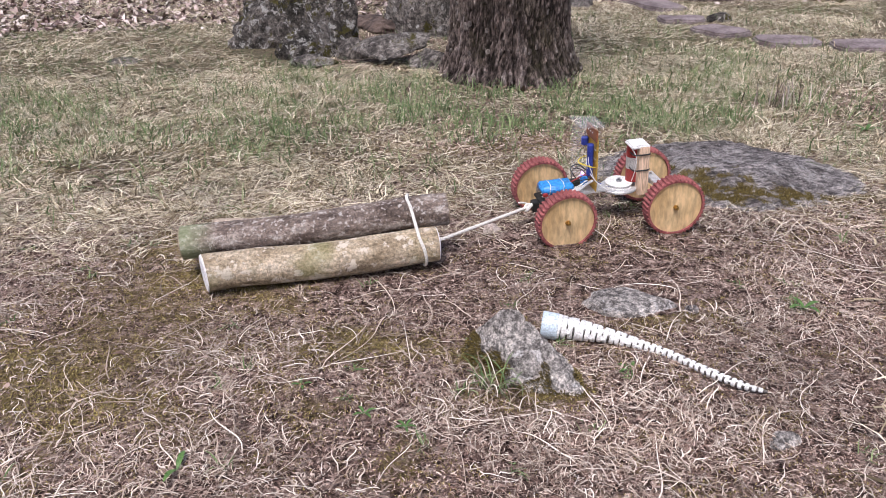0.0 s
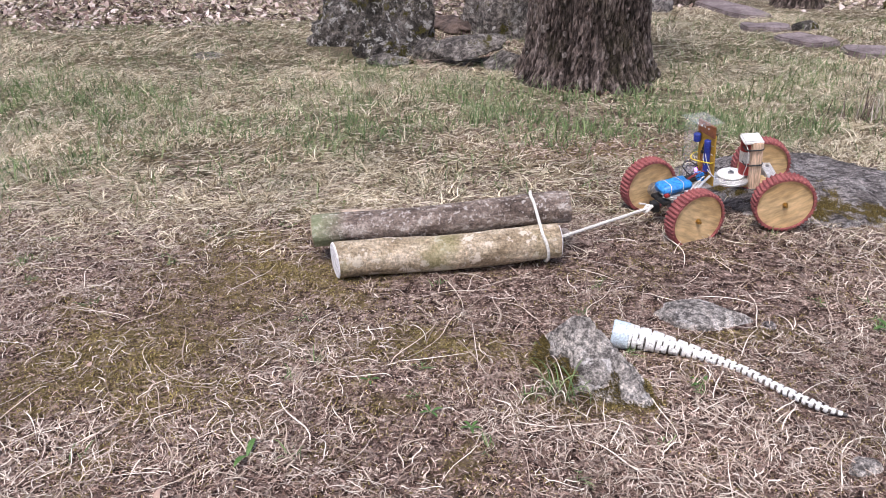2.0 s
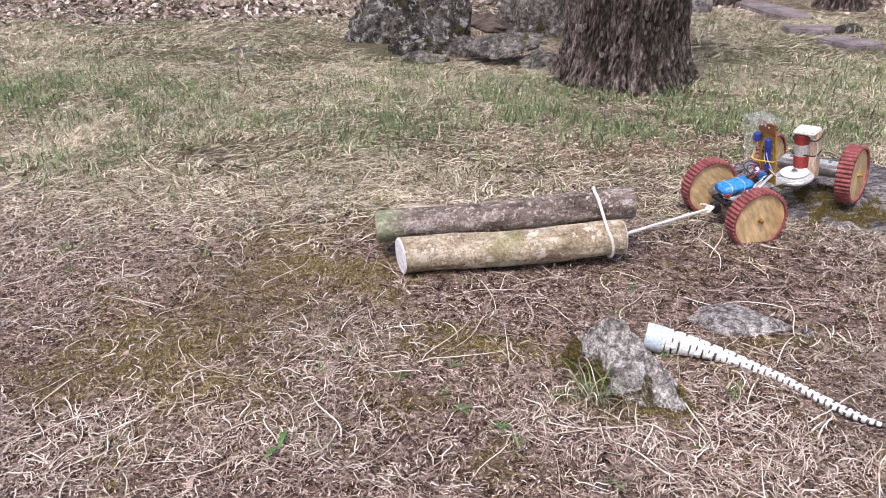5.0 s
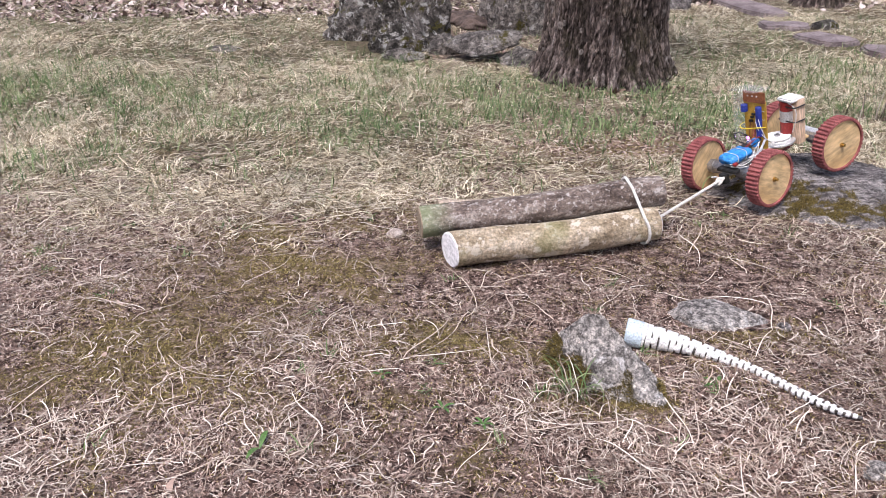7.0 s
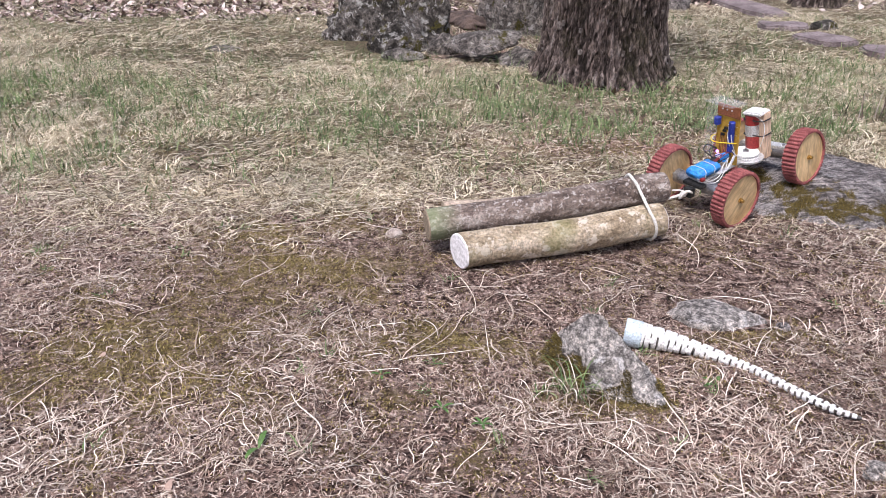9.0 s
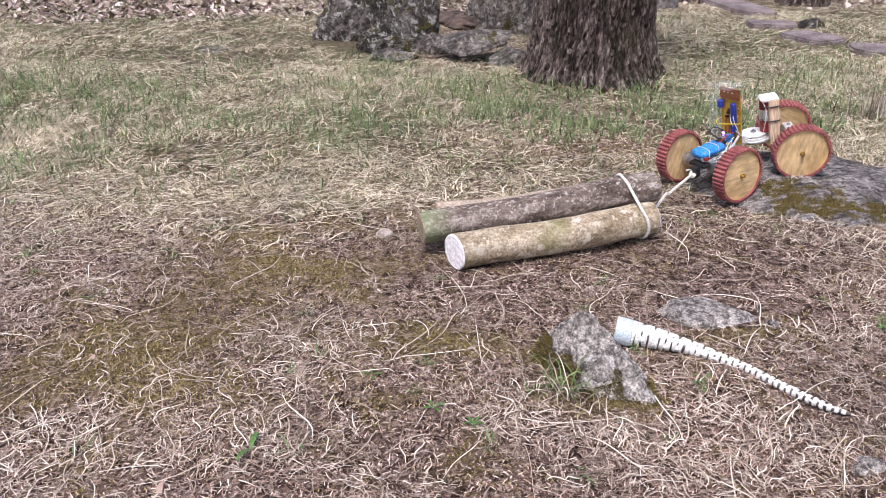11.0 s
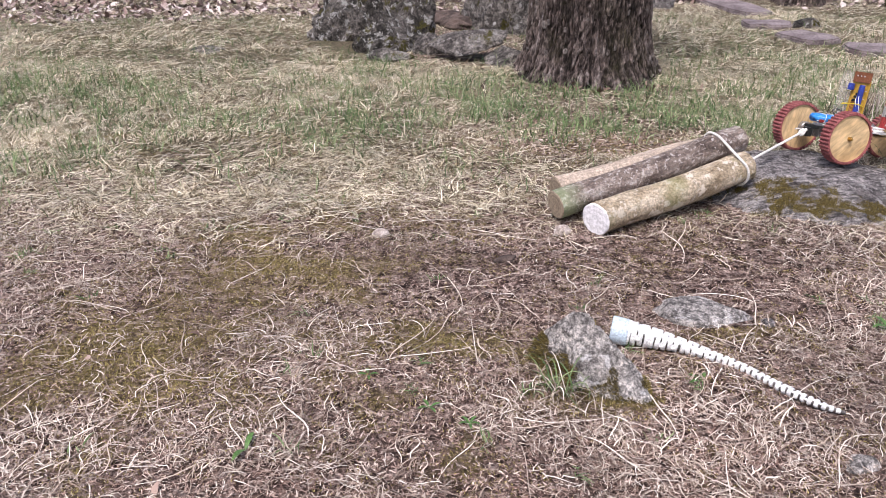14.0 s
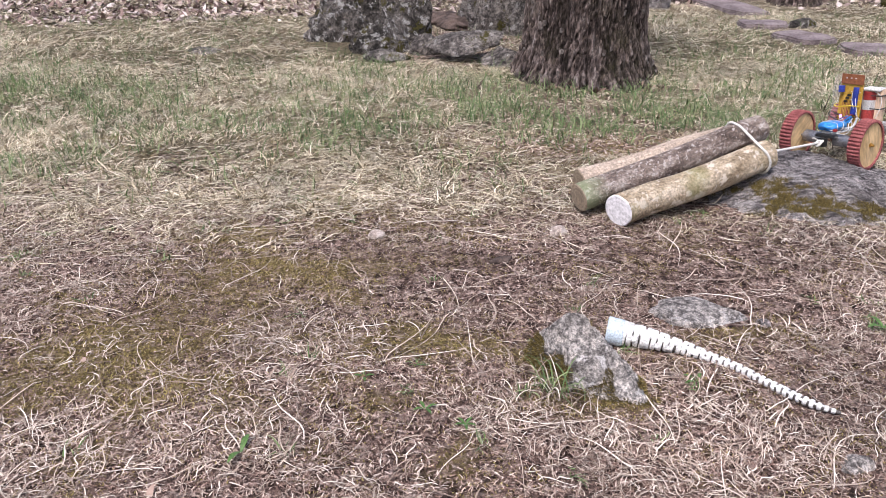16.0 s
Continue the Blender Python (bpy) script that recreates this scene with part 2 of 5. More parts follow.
def build_ground():
    xs, ys = spread(-3.6, 3.6, 0.022, 120), spread(0.3, 6.2, 0.022, 160)
    X, Y = np.meshgrid(xs, ys)
    Z = ground_height(X, Y)
    w, h = len(xs), len(ys)
    i = np.arange(w * h).reshape(h, w)
    faces = np.stack([i[:-1, :-1], i[:-1, 1:], i[1:, 1:], i[1:, :-1]], -1).reshape(-1, 4)
    ob = link("ground", np.stack([X, Y, Z], -1).reshape(-1, 3).tolist(), faces.tolist(), SOIL, smooth=True)
    moss = 0.02 + 0.32 * moss_field(X, Y) - 0.15 * near(X, Y, 0.3, 1.48, 0.45, 0.15) - 0.15 * near(X, Y, 0.95, 1.35, 0.4, 0.3)
    at = ob.data.attributes.new("moss", "FLOAT", "POINT")
    at.data.foreach_set("value", moss.ravel().astype(np.float32))
    lawn = np.maximum(smoothstep(1.9, 2.6, Y), smoothstep(0.0, 0.25, np.abs(X) - 0.2 - 0.6 * np.maximum(Y, 0.5))) * 0.9
    lawn = np.maximum(lawn, 0.9 * (1 - smoothstep(0.35, 0.6, Y)))
    lawn = lawn * (1 - 0.9 * bare(X, Y))
    ob.data.attributes.new("lawn", "FLOAT", "POINT").data.foreach_set("value", lawn.ravel().astype(np.float32))
    tagged(ob, "brown bare soil with yellow-green moss under dry grass", "ground", kind="structure")


rng = np.random.default_rng(7)


def blades(name, x, y, length, width, lift, bend, material, label, segs=5, curl=0.5, heading=None, base=ground_height, hover=0.005):
    """Many thin curved blades in one mesh. lift: angle from the ground at the root; bend: how far it sinks along its length."""
    n = len(x)
    az = rng.uniform(0, 2 * np.pi, n) if heading is None else heading
    cr, cr2 = rng.normal(0, curl, n), rng.normal(0, curl, n)
    P = np.zeros((n, segs + 1, 3))
    A = np.zeros((n, segs + 1))
    P[:, 0] = np.stack([x, y, base(x, y) - 0.4 * hover], -1)
    A[:, 0] = az
    for k in range(segs):
        s = k / segs
        a = az + cr * s * 2 + cr2 * np.sin(s * 5)
        e = lift - bend * s * s * 2
        step = length / segs
        P[:, k + 1] = P[:, k] + np.stack([np.cos(a) * np.cos(e), np.sin(a) * np.cos(e), np.sin(e)], -1) * step[:, None]
        A[:, k + 1] = a
    floor_z = base(P[..., 0], P[..., 1]) + 0.4 * hover + rng.uniform(0, hover, (n, 1))
    P[..., 2] = np.maximum(P[..., 2], np.where(np.arange(segs + 1) == 0, P[..., 2], floor_z))
    side = np.stack([-np.sin(A), np.cos(A), 0.35 * np.sin(az * 7)[:, None] + 0 * A], -1)
    taper = np.array([0.8, 1, 1, 0.9, 0.7, 0.5, 0.3])[np.linspace(0, 6, segs + 1).round().astype(int)]
    off = side * (width[:, None] * taper)[..., None] * 0.5
    V = np.stack([P - off, P + off], 2).reshape(-1, 3)
    b = (np.arange(n) * (segs + 1) * 2)[:, None] + (np.arange(segs) * 2)[None]
    F = np.stack([b, b + 1, b + 3, b + 2], -1).reshape(-1, 4)
    me = bpy.data.meshes.new(name)
    me.vertices.add(len(V))
    me.vertices.foreach_set("co", V.ravel().astype(np.float32))
    me.loops.add(F.size)
    me.loops.foreach_set("vertex_index", F.ravel().astype(np.int32))
    me.polygons.add(len(F))
    me.polygons.foreach_set("loop_start", np.arange(0, F.size, 4, dtype=np.int32))
    me.update(calc_edges=True)
    me.materials.append(material)
    ob = new(name, me)
    return tagged(ob, label, "grass", kind="stuff")


def scatter(n, y0, y1, density):
    """Places in the wedge in front of the camera, kept by a density field between 0 and 1."""
    xs, ys = [], []
    got = 0
    while got < n:
        y = y0 + (y1 - y0) * rng.random(n * 2) ** 0.8
        x = (rng.random(n * 2) * 2 - 1) * (0.28 + 0.62 * y)
        keep = rng.random(n * 2) < density(x, y)
        xs.append(x[keep])
        ys.append(y[keep])
        got += keep.sum()
    return np.concatenate(xs)[:n], np.concatenate(ys)[:n]


def boulder(name, x, y, z, sx, sy, sz, turn, seed, material, label, rough=0.16, flat=0.0, sub=4, cuts=6):
    """A weathered stone: a ball cut by random planes, then roughened."""
    r = random.Random(seed)
    bm = bmesh.new()
    bmesh.ops.create_icosphere(bm, subdivisions=sub, radius=1)
    planes = []
    for _ in range(cuts):
        d = Vector((r.uniform(-1, 1), r.uniform(-1, 1), r.uniform(-0.5, 1))).normalized()
        planes.append((d, r.uniform(0.6, 0.9)))
    off = Vector((seed * 3.1, seed * 1.7, seed * 0.9))
    for v in bm.verts:
        c = v.co.copy()
        for d, k in planes:
            over = c.dot(d) - k
            if over > 0:
                c -= d * over * 0.9
        f = 1 + rough * noise.fractal(c * 1.6 + off, 0.8, 2.1, 5) + 0.3 * rough * noise.noise(c * 9 + off)
        c *= f
        if flat and c.z > flat:
            c.z = flat + (c.z - flat) * 0.25
        v.co = Vector((c.x * sx, c.y * sy, c.z * sz))
    ob = part(name, bm, material, smooth=True)
    ob.matrix_basis = pose(x, y, z, 0, 0, turn)
    return tagged(ob, label, "rock")


def bark_material():
    m, n, l, b = mat("furrowed_bark", 0.92, 0, 0.2)
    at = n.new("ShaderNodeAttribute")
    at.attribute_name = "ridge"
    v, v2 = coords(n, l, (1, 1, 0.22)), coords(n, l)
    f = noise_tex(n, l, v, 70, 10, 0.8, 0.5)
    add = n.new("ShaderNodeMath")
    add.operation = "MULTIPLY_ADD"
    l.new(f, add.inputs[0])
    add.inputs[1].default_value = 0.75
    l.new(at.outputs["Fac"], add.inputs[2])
    # low ridge values blacken the furrows: crease shade painted into the bark colour
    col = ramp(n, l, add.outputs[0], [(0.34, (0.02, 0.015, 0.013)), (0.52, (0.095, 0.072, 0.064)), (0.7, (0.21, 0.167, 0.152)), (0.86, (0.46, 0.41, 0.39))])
    gm = ramp(n, l, noise_tex(n, l, v2, 5, 5, 0.7), [(0.5, (0, 0, 0)), (0.7, (0.6, 0.6, 0.6))])
    col = mix(n, l, gm, col, (0.05, 0.048, 0.02))
    fine = ramp(n, l, noise_tex(n, l, coords(n, l, (1, 1, 0.3)), 95, 8, 0.75), [(0.42, (0.25, 0.24, 0.24)), (0.5, (0.85, 0.85, 0.85)), (0.58, (1.8, 1.78, 1.75))])
    l.new(mix(n, l, 0.8, col, fine, "MULTIPLY"), b.inputs["Base Color"])
    bump(n, l, b, f, 1.0, 0.03)
    return m


BARK = bark_material()


FLAKE = two_tone("pale_bark_flake", (0.07, 0.056, 0.05), (0.22, 0.19, 0.175), 40, 0.9, dist=0.003)


def tree_trunk(x, y, r, height, label, seed=0, around=340, rows=200, lean=0.0, flakes=0):
    """A trunk that flares into root shoulders, with deep bark furrows."""
    V, F, furrow_shade = [], [], []
    off = Vector((seed * 5.3, seed * 2.1, 0))
    for j in range(rows + 1):
        z = -0.12 + (height + 0.12) * (j / rows) ** 2.2
        flare = 0.27 * math.exp(-max(z, 0) / 0.085) + 0.06 * math.exp(-max(z, 0) / 0.35)
        for i in range(around):
            a = 2 * math.pi * i / around
            root = 1 + 0.9 * math.sin(a * 5 + seed) * math.exp(-max(z, 0) / 0.15) * 0.35
            rad = r * (1 + flare * root) * (1 - 0.05 * z)
            p = Vector((math.cos(a) * 3.4, math.sin(a) * 3.4, z * 2.0)) + off
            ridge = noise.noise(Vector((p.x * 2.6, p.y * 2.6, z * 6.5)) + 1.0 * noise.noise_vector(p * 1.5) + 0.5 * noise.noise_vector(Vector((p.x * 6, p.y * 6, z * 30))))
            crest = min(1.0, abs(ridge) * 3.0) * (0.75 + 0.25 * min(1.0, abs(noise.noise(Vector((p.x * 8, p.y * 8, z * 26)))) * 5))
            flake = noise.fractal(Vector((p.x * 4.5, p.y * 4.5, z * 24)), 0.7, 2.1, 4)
            # painted tone per vertex: dark in the furrows as shade, pale on crests
            furrow_shade.append(0.34 * crest + 0.13 * flake - 0.03)
            fine = noise.fractal(Vector((p.x * 4, p.y * 4, z * 14)), 0.9, 2.0, 3)
            rad += 0.012 * (crest - 0.6) + 0.003 * flake + 0.006 * fine + 0.012 * noise.noise(p * 0.5)
            V.append((math.cos(a) * rad + lean * z, math.sin(a) * rad, z))
    for j in range(rows):
        for i in range(around):
            k = (i + 1) % around
            F.append((j * around + i, j * around + k, (j + 1) * around + k, (j + 1) * around + i))
    F.append([rows * around + i for i in range(around)])
    tree = new("tree")
    tree.location = (x, y, 0)
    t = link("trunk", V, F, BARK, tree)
    t.data.attributes.new("ridge", "FLOAT", "POINT").data.foreach_set("value", furrow_shade)
    tagged(tree, label, "tree")
    rr = random.Random(seed + 20)
    shapes = []
    for _ in range(5):
        w, h = rr.uniform(0.006, 0.011), rr.uniform(0.01, 0.022)
        ring = [(0.003 * rr.random() + 0.003, math.cos(a) * w * rr.uniform(0.7, 1.2), math.sin(a) * h * rr.uniform(0.7, 1.2)) for a in np.linspace(0, 2 * math.pi, 8, endpoint=False)]
        base = [(-0.008, y, z) for _, y, z in ring]
        V2 = ring + base + [(0.007, 0, 0)]
        F2 = [(i, (i + 1) % 8, 16) for i in range(8)] + [(i, i + 8, (i + 1) % 8 + 8, (i + 1) % 8) for i in range(8)]
        me = bpy.data.meshes.new("bark_flake")
        me.from_pydata(V2, [], F2)
        me.materials.append(FLAKE)
        shapes.append(me)
    for _ in range(flakes):
        a, z = rr.uniform(math.pi * 1.02, math.pi * 1.98), rr.random() ** 1.4 * 0.34 + 0.01
        rad = r * (1 + 0.27 * math.exp(-z / 0.085) + 0.06 * math.exp(-z / 0.35)) * (1 - 0.05 * z)
        fl = new("bark_flake", rr.choice(shapes))
        fl.parent = tree
        fl.matrix_basis = pose(math.cos(a) * rad + lean * z, math.sin(a) * rad, z, rr.uniform(-30, 30), rr.uniform(-12, 12), math.degrees(a)) @ Matrix.Scale(rr.uniform(0.4, 1.0), 4)
    return tree


build_ground()


def build_ledge():
    xs, ys = np.arange(0.55, 1.75, 0.007), np.arange(1.6, 2.5, 0.007)
    X, Y = np.meshgrid(xs, ys)
    Z = ledge_height(X, Y) + 0.003 * wave(X, Y, 16, 7) + 0.0022 * wave(X, Y, 33, 2) + 0.002 * wave(X + 0.3 * Y, 2.2 * Y, 20, 5) + 0.0012 * wave(X, Y, 60, 1) + 0.0007 * rng.normal(0, 1, X.shape)
    Z += 0.004 * np.abs(wave(X + 0.4 * Y, 1.8 * Y, 7, 4)) - 0.004 * np.exp(-(wave(X, 1.6 * Y, 5, 9) / 0.05) ** 2)
    Z -= 0.008 * np.exp(-((Y - 2.12 + 0.25 * (X - 1.2)) / 0.008) ** 2) * (np.abs(X - 1.2) < 0.25)
    w, h = len(xs), len(ys)
    i = np.arange(w * h).reshape(h, w)
    F = np.stack([i[:-1, :-1], i[:-1, 1:], i[1:, 1:], i[1:, :-1]], -1).reshape(-1, 4)
    keep = Z.ravel()[F].max(1) > -0.012
    ob = link("rock_ledge", np.stack([X, Y, Z], -1).reshape(-1, 3).tolist(), F[keep].tolist(), LEDGE, smooth=True)
    return tagged(ob, "low grey granite ledge with moss on its near flank", "rock")


ledge = build_ledge()

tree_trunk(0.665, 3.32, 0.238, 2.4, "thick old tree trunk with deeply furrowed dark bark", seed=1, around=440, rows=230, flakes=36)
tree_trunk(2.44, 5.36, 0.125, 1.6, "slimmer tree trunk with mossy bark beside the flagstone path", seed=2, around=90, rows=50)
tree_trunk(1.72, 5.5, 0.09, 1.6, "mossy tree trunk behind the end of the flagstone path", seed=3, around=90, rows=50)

# ---- stones and path ----
PEBBLE = two_tone("whitish_pebble", (0.28, 0.225, 0.195), (0.58, 0.51, 0.46), 60, 0.85, dist=0.003)
MOSSROCK = rock_material("moss_grown_stone", (0.05, 0.045, 0.035), (0.18, 0.16, 0.13), (0.4, 0.38, 0.33), 0.16, 0.02, 0.4)
SOILROCK = two_tone("earth_covered_stone", (0.04, 0.028, 0.024), (0.13, 0.095, 0.08), 18, 0.95, dist=0.01)
boulder("boulder", -0.29, 4.27, -0.06, 0.31, 0.35, 0.37, 20, 4, GRANITE, "large dark boulder with pale lichen beside the tree", 0.26, sub=6, cuts=2)
boulder("boulder", -0.1, 4.03, -0.05, 0.15, 0.15, 0.33, 70, 8, GRANITE, "rounded boulder with pale lichen leaning on a larger one", 0.25, sub=5)
boulder("boulder", -0.22, 3.86, 0.0, 0.15, 0.1, 0.13, 10, 31, GRANITE, "low dark boulder at the foot of a larger one", 0.25, sub=5)
boulder("boulder", 0.44, 4.45, 0.02, 0.3, 0.26, 0.5, -10, 12, SLAB, "grey boulder half hidden behind the tree", 0.25, sub=5, cuts=9)
boulder("boulder", 0.16, 4.6, 0.0, 0.26, 0.24, 0.09, -10, 33, SOILROCK, "earth-covered stone between the boulders", 0.2, sub=5)
boulder("stone", -0.17, 3.64, 0.015, 0.11, 0.07, 0.035, 5, 5, SLAB, "flat grey stone lying in the grass", 0.1)
boulder("stone", 0.0, 3.78, 0.03, 0.075, 0.06, 0.07, 30, 6, SLAB, "small rounded stone at the foot of the boulders", 0.12)
slab = boulder("stone_slab", 0.17, 3.62, 0.085, 0.18, 0.13, 0.045, 6, 7, SLAB, "flat rough stone slab leaning on smaller stones", 0.2)
slab.matrix_basis = pose(0.17, 3.62, 0.075, 8, -9, 6)
boulder("stone", 0.36, 3.52, 0.02, 0.11, 0.1, 0.06, 40, 9, SLAB, "grey stone beside the tree root", 0.15)
boulder("stone", -1.07, 3.85, -0.012, 0.11, 0.09, 0.035, 10, 14, SLAB, "flat stone almost buried in the lawn", 0.1)
boulder("stone", 0.522, 1.282, -0.016, 0.1, 0.066, 0.05, -8, 15, MOSSY, "low flat stone with moss along its edge", 0.12, 0.6, sub=5)
boulder("stone", -0.112, 1.665, 0.002, 0.021, 0.016, 0.014, 10, 16, PEBBLE, "small pale stone in the moss", 0.1, sub=3)
boulder("stone", 0.31, 1.672, 0.003, 0.021, 0.017, 0.018, 10, 17, PEBBLE, "small whitish stone in the soil", 0.1, sub=3)
boulder("stone", 0.62, 1.245, 0.0, 0.016, 0.014, 0.012, 40, 18, LEDGE, "small grey stone in the soil", 0.1, sub=3)
boulder("stone", 1.47, 5.2, 0.03, 0.1, 0.1, 0.12, 10, 19, LEDGE, "grey stone behind the tree by the path", 0.15)
boulder("stone", 2.08, 4.42, 0.01, 0.08, 0.06, 0.05, 10, 20, GRANITE, "dark stone at the edge of the path", 0.15, sub=3)
boulder("stone", 0.60, 0.86, -0.004, 0.03, 0.024, 0.016, 10, 21, MOSSY, "flat grey stone in dry grass", 0.1, sub=3)

boulder("stone", 3.1, 5.15, 0.0, 0.2, 0.16, 0.1, 10, 23, MOSSROCK, "moss-grown stone among fallen leaves", 0.15)
boulder("bark_piece", 0.165, 1.522, 0.004, 0.03, 0.011, 0.008, 25, 41, SOILROCK, "dark piece of bark lying on the bare soil", 0.2, sub=3)["category"] = "bark"


def moss_on(ob, test, way, count):
    """Short moss spikes on the faces of a stone that turn the given way."""
    r = random.Random(5)
    polys = [p for p in ob.data.polygons if p.normal.dot(Vector(way)) > -0.2 and test(p.center) and p.center.z > -0.004]
    V, F = [], []
    for _ in range(count if polys else 0):
        p = r.choice(polys)
        k = [r.random() for _ in p.vertices]
        c = sum((ob.data.vertices[i].co * w for i, w in zip(p.vertices, k)), Vector()) / sum(k)
        d = (p.normal + Vector((r.uniform(-1, 1), r.uniform(-1, 1), r.uniform(-0.2, 1)))).normalized() * r.uniform(0.003, 0.008)
        s = d.orthogonal().normalized() * r.uniform(0.0006, 0.0012)
        n = len(V)
        V += [tuple(c - s), tuple(c + s), tuple(c + d)]
        F.append((n, n + 1, n + 2))
    tagged(link("moss", V, F, DARK_MOSS, ob), "olive moss at the foot of the pointed stone", kind="stuff")


def pointed_stone():
    """The wedge-shaped stone in the foreground, built as a hull and roughened."""
    bm = bmesh.new()
    for p in ((0.166, 1.16, -0.02), (0.166, 1.12, -0.02), (0.198, 1.065, -0.02), (0.232, 1.028, -0.02), (0.315, 0.992, -0.02), (0.366, 0.98, -0.02), (0.362, 1.02, -0.02), (0.345, 1.10, -0.02), (0.27, 1.2, -0.02),
              (0.180, 1.14, 0.040), (0.204, 1.13, 0.072), (0.236, 1.118, 0.106), (0.254, 1.112, 0.107), (0.280, 1.085, 0.082), (0.312, 1.055, 0.048), (0.346, 1.02, 0.014), (0.232, 1.07, 0.052), (0.29, 1.13, 0.06)):
        bm.verts.new(p)
    bmesh.ops.convex_hull(bm, input=bm.verts)
    bmesh.ops.triangulate(bm, faces=bm.faces)
    for _ in range(5):
        bmesh.ops.subdivide_edges(bm, edges=bm.edges, cuts=1, use_grid_fill=True, smooth=0.03)
    for v in bm.verts:
        c = v.co
        v.co = c + Vector((1, 0.6, 1)) * 0.006 * noise.fractal(c * 30, 0.8, 2.1, 5) + noise.noise_vector(c * 18) * 0.004
    ob = part("stone", bm, MOSSY, smooth=True)
    tagged(ob, "pointed grey stone with lichen and a mossy foot", "rock")
    moss_on(ob, lambda c: c.z < 0.014 + 0.05 * noise.noise(c * 26) + 0.04 * (c.x < 0.225), (0.5, -0.8, 0.2), 7000)


pointed_stone()


def flagstone(cx, cy, w, d, turn, seed):
    r = random.Random(seed)
    bm = bmesh.new()
    n = 14
    top, bot = [], []
    for i in range(n):
        a = 2 * math.pi * i / n
        k = (abs(math.cos(a)) ** 5 + abs(math.sin(a)) ** 5) ** -0.2 * r.uniform(0.93, 1.04)
        x, y = math.cos(a) * k * w / 2, math.sin(a) * k * d / 2
        top.append(bm.verts.new((x, y, 0.03 + r.uniform(-0.003, 0.003))))
        bot.append(bm.verts.new((x * 1.02, y * 1.02, -0.04)))
    bm.faces.new(top)
    for i in range(n):
        bm.faces.new((top[i - 1], bot[i - 1], bot[i], top[i]))
    bmesh.ops.recalc_face_normals(bm, faces=bm.faces)
    bmesh.ops.bevel(bm, geom=[e for e in bm.edges if e.verts[0].co.z > 0 and e.verts[1].co.z > 0], offset=0.008, segments=2, affect="EDGES")
    ob = part("flagstone", bm, FLAG)
    ob.matrix_basis = pose(cx, cy, -0.004, r.uniform(-1, 1), r.uniform(-1, 1), turn)
    tagged(ob, "worn purplish-grey flagstone set in the lawn", "flagstone", "flagstone path", "")
    return ob


for k, (fx, fy, fw, fd, ft) in enumerate(((1.93, 5.2, 0.26, 0.75, 10), (1.88, 4.47, 0.27, 0.22, -14), (1.93, 4.06, 0.22, 0.3, 18), (2.12, 3.72, 0.3, 0.24, -12), (2.42, 3.55, 0.32, 0.26, -15),
                                          (2.75, 3.45, 0.3, 0.28, -10), (2.05, 6.0, 0.3, 0.6, 15))):
    flagstone(fx, fy, fw, fd, ft, k)

# ---- shared small shapes ----
PLY = two_tone("birch_plywood", (0.5, 0.33, 0.155), (0.66, 0.48, 0.265), 16, 0.55, stretch=(1, 1, 0.3), dist=0.0003, fine=5.0)
BLOCK = two_tone("sawn_softwood", (0.55, 0.38, 0.26), (0.72, 0.54, 0.4), 40, 0.6, stretch=(1, 1, 0.12), dist=0.0006)
RUBBER = two_tone("red_printed_plastic", (0.2, 0.055, 0.055), (0.33, 0.105, 0.1), 40, 0.8, dist=0.0006)
BRASS = two_tone("brass", (0.45, 0.27, 0.08), (0.6, 0.4, 0.14), 200, 0.35, 0.9, dist=0.0002)
STEEL = two_tone("motor_steel", (0.3, 0.3, 0.31), (0.46, 0.46, 0.47), 90, 0.35, 0.85, dist=0.0003)
ALU = two_tone("aluminium", (0.6, 0.6, 0.6), (0.75, 0.75, 0.75), 60, 0.45, 0.5, dist=0.0003)
WHITE = two_tone("white_plastic", (0.68, 0.68, 0.67), (0.8, 0.8, 0.79), 40, 0.45, dist=0.0004)
BLUE = two_tone("blue_shrink_wrap", (0.03, 0.22, 0.6), (0.05, 0.34, 0.78), 25, 0.35, dist=0.0006)
NAVY = two_tone("blue_capacitor_sleeve", (0.02, 0.035, 0.22), (0.035, 0.06, 0.34), 40, 0.35, dist=0.0003)
REDP = two_tone("red_plastic_sleeve", (0.27, 0.03, 0.03), (0.37, 0.055, 0.05), 40, 0.4, dist=0.0004)
BLACK = two_tone("black_plastic", (0.012, 0.012, 0.012), (0.03, 0.03, 0.03), 60, 0.5, dist=0.0003)
YELLOW = two_tone("yellow_rubber", (0.7, 0.5, 0.02), (0.8, 0.62, 0.05), 60, 0.5, dist=0.0003)
BOARD = two_tone("amber_circuit_board", (0.42, 0.24, 0.03), (0.58, 0.36, 0.06), 90, 0.45, dist=0.0004)
COPPER = two_tone("red_brown_board", (0.2, 0.07, 0.03), (0.3, 0.11, 0.05), 70, 0.5, dist=0.0004)
ROPE = two_tone("white_cotton_rope", (0.6, 0.58, 0.54), (0.8, 0.78, 0.74), 300, 0.9, dist=0.001)
PALEBLUE = two_tone("pale_blue_plastic", (0.5, 0.6, 0.68), (0.58, 0.68, 0.75), 40, 0.4, dist=0.0003)


def glowing(name, colour, strength):
    m, n, l, b = mat(name, 0.3)
    b.inputs["Base Color"].default_value = (*colour, 1)
    b.inputs["Emission Color"].default_value = (*colour, 1)
    b.inputs["Emission Strength"].default_value = strength
    return m


LED = glowing("violet_lamp", (0.45, 0.15, 1.0), 4.0)


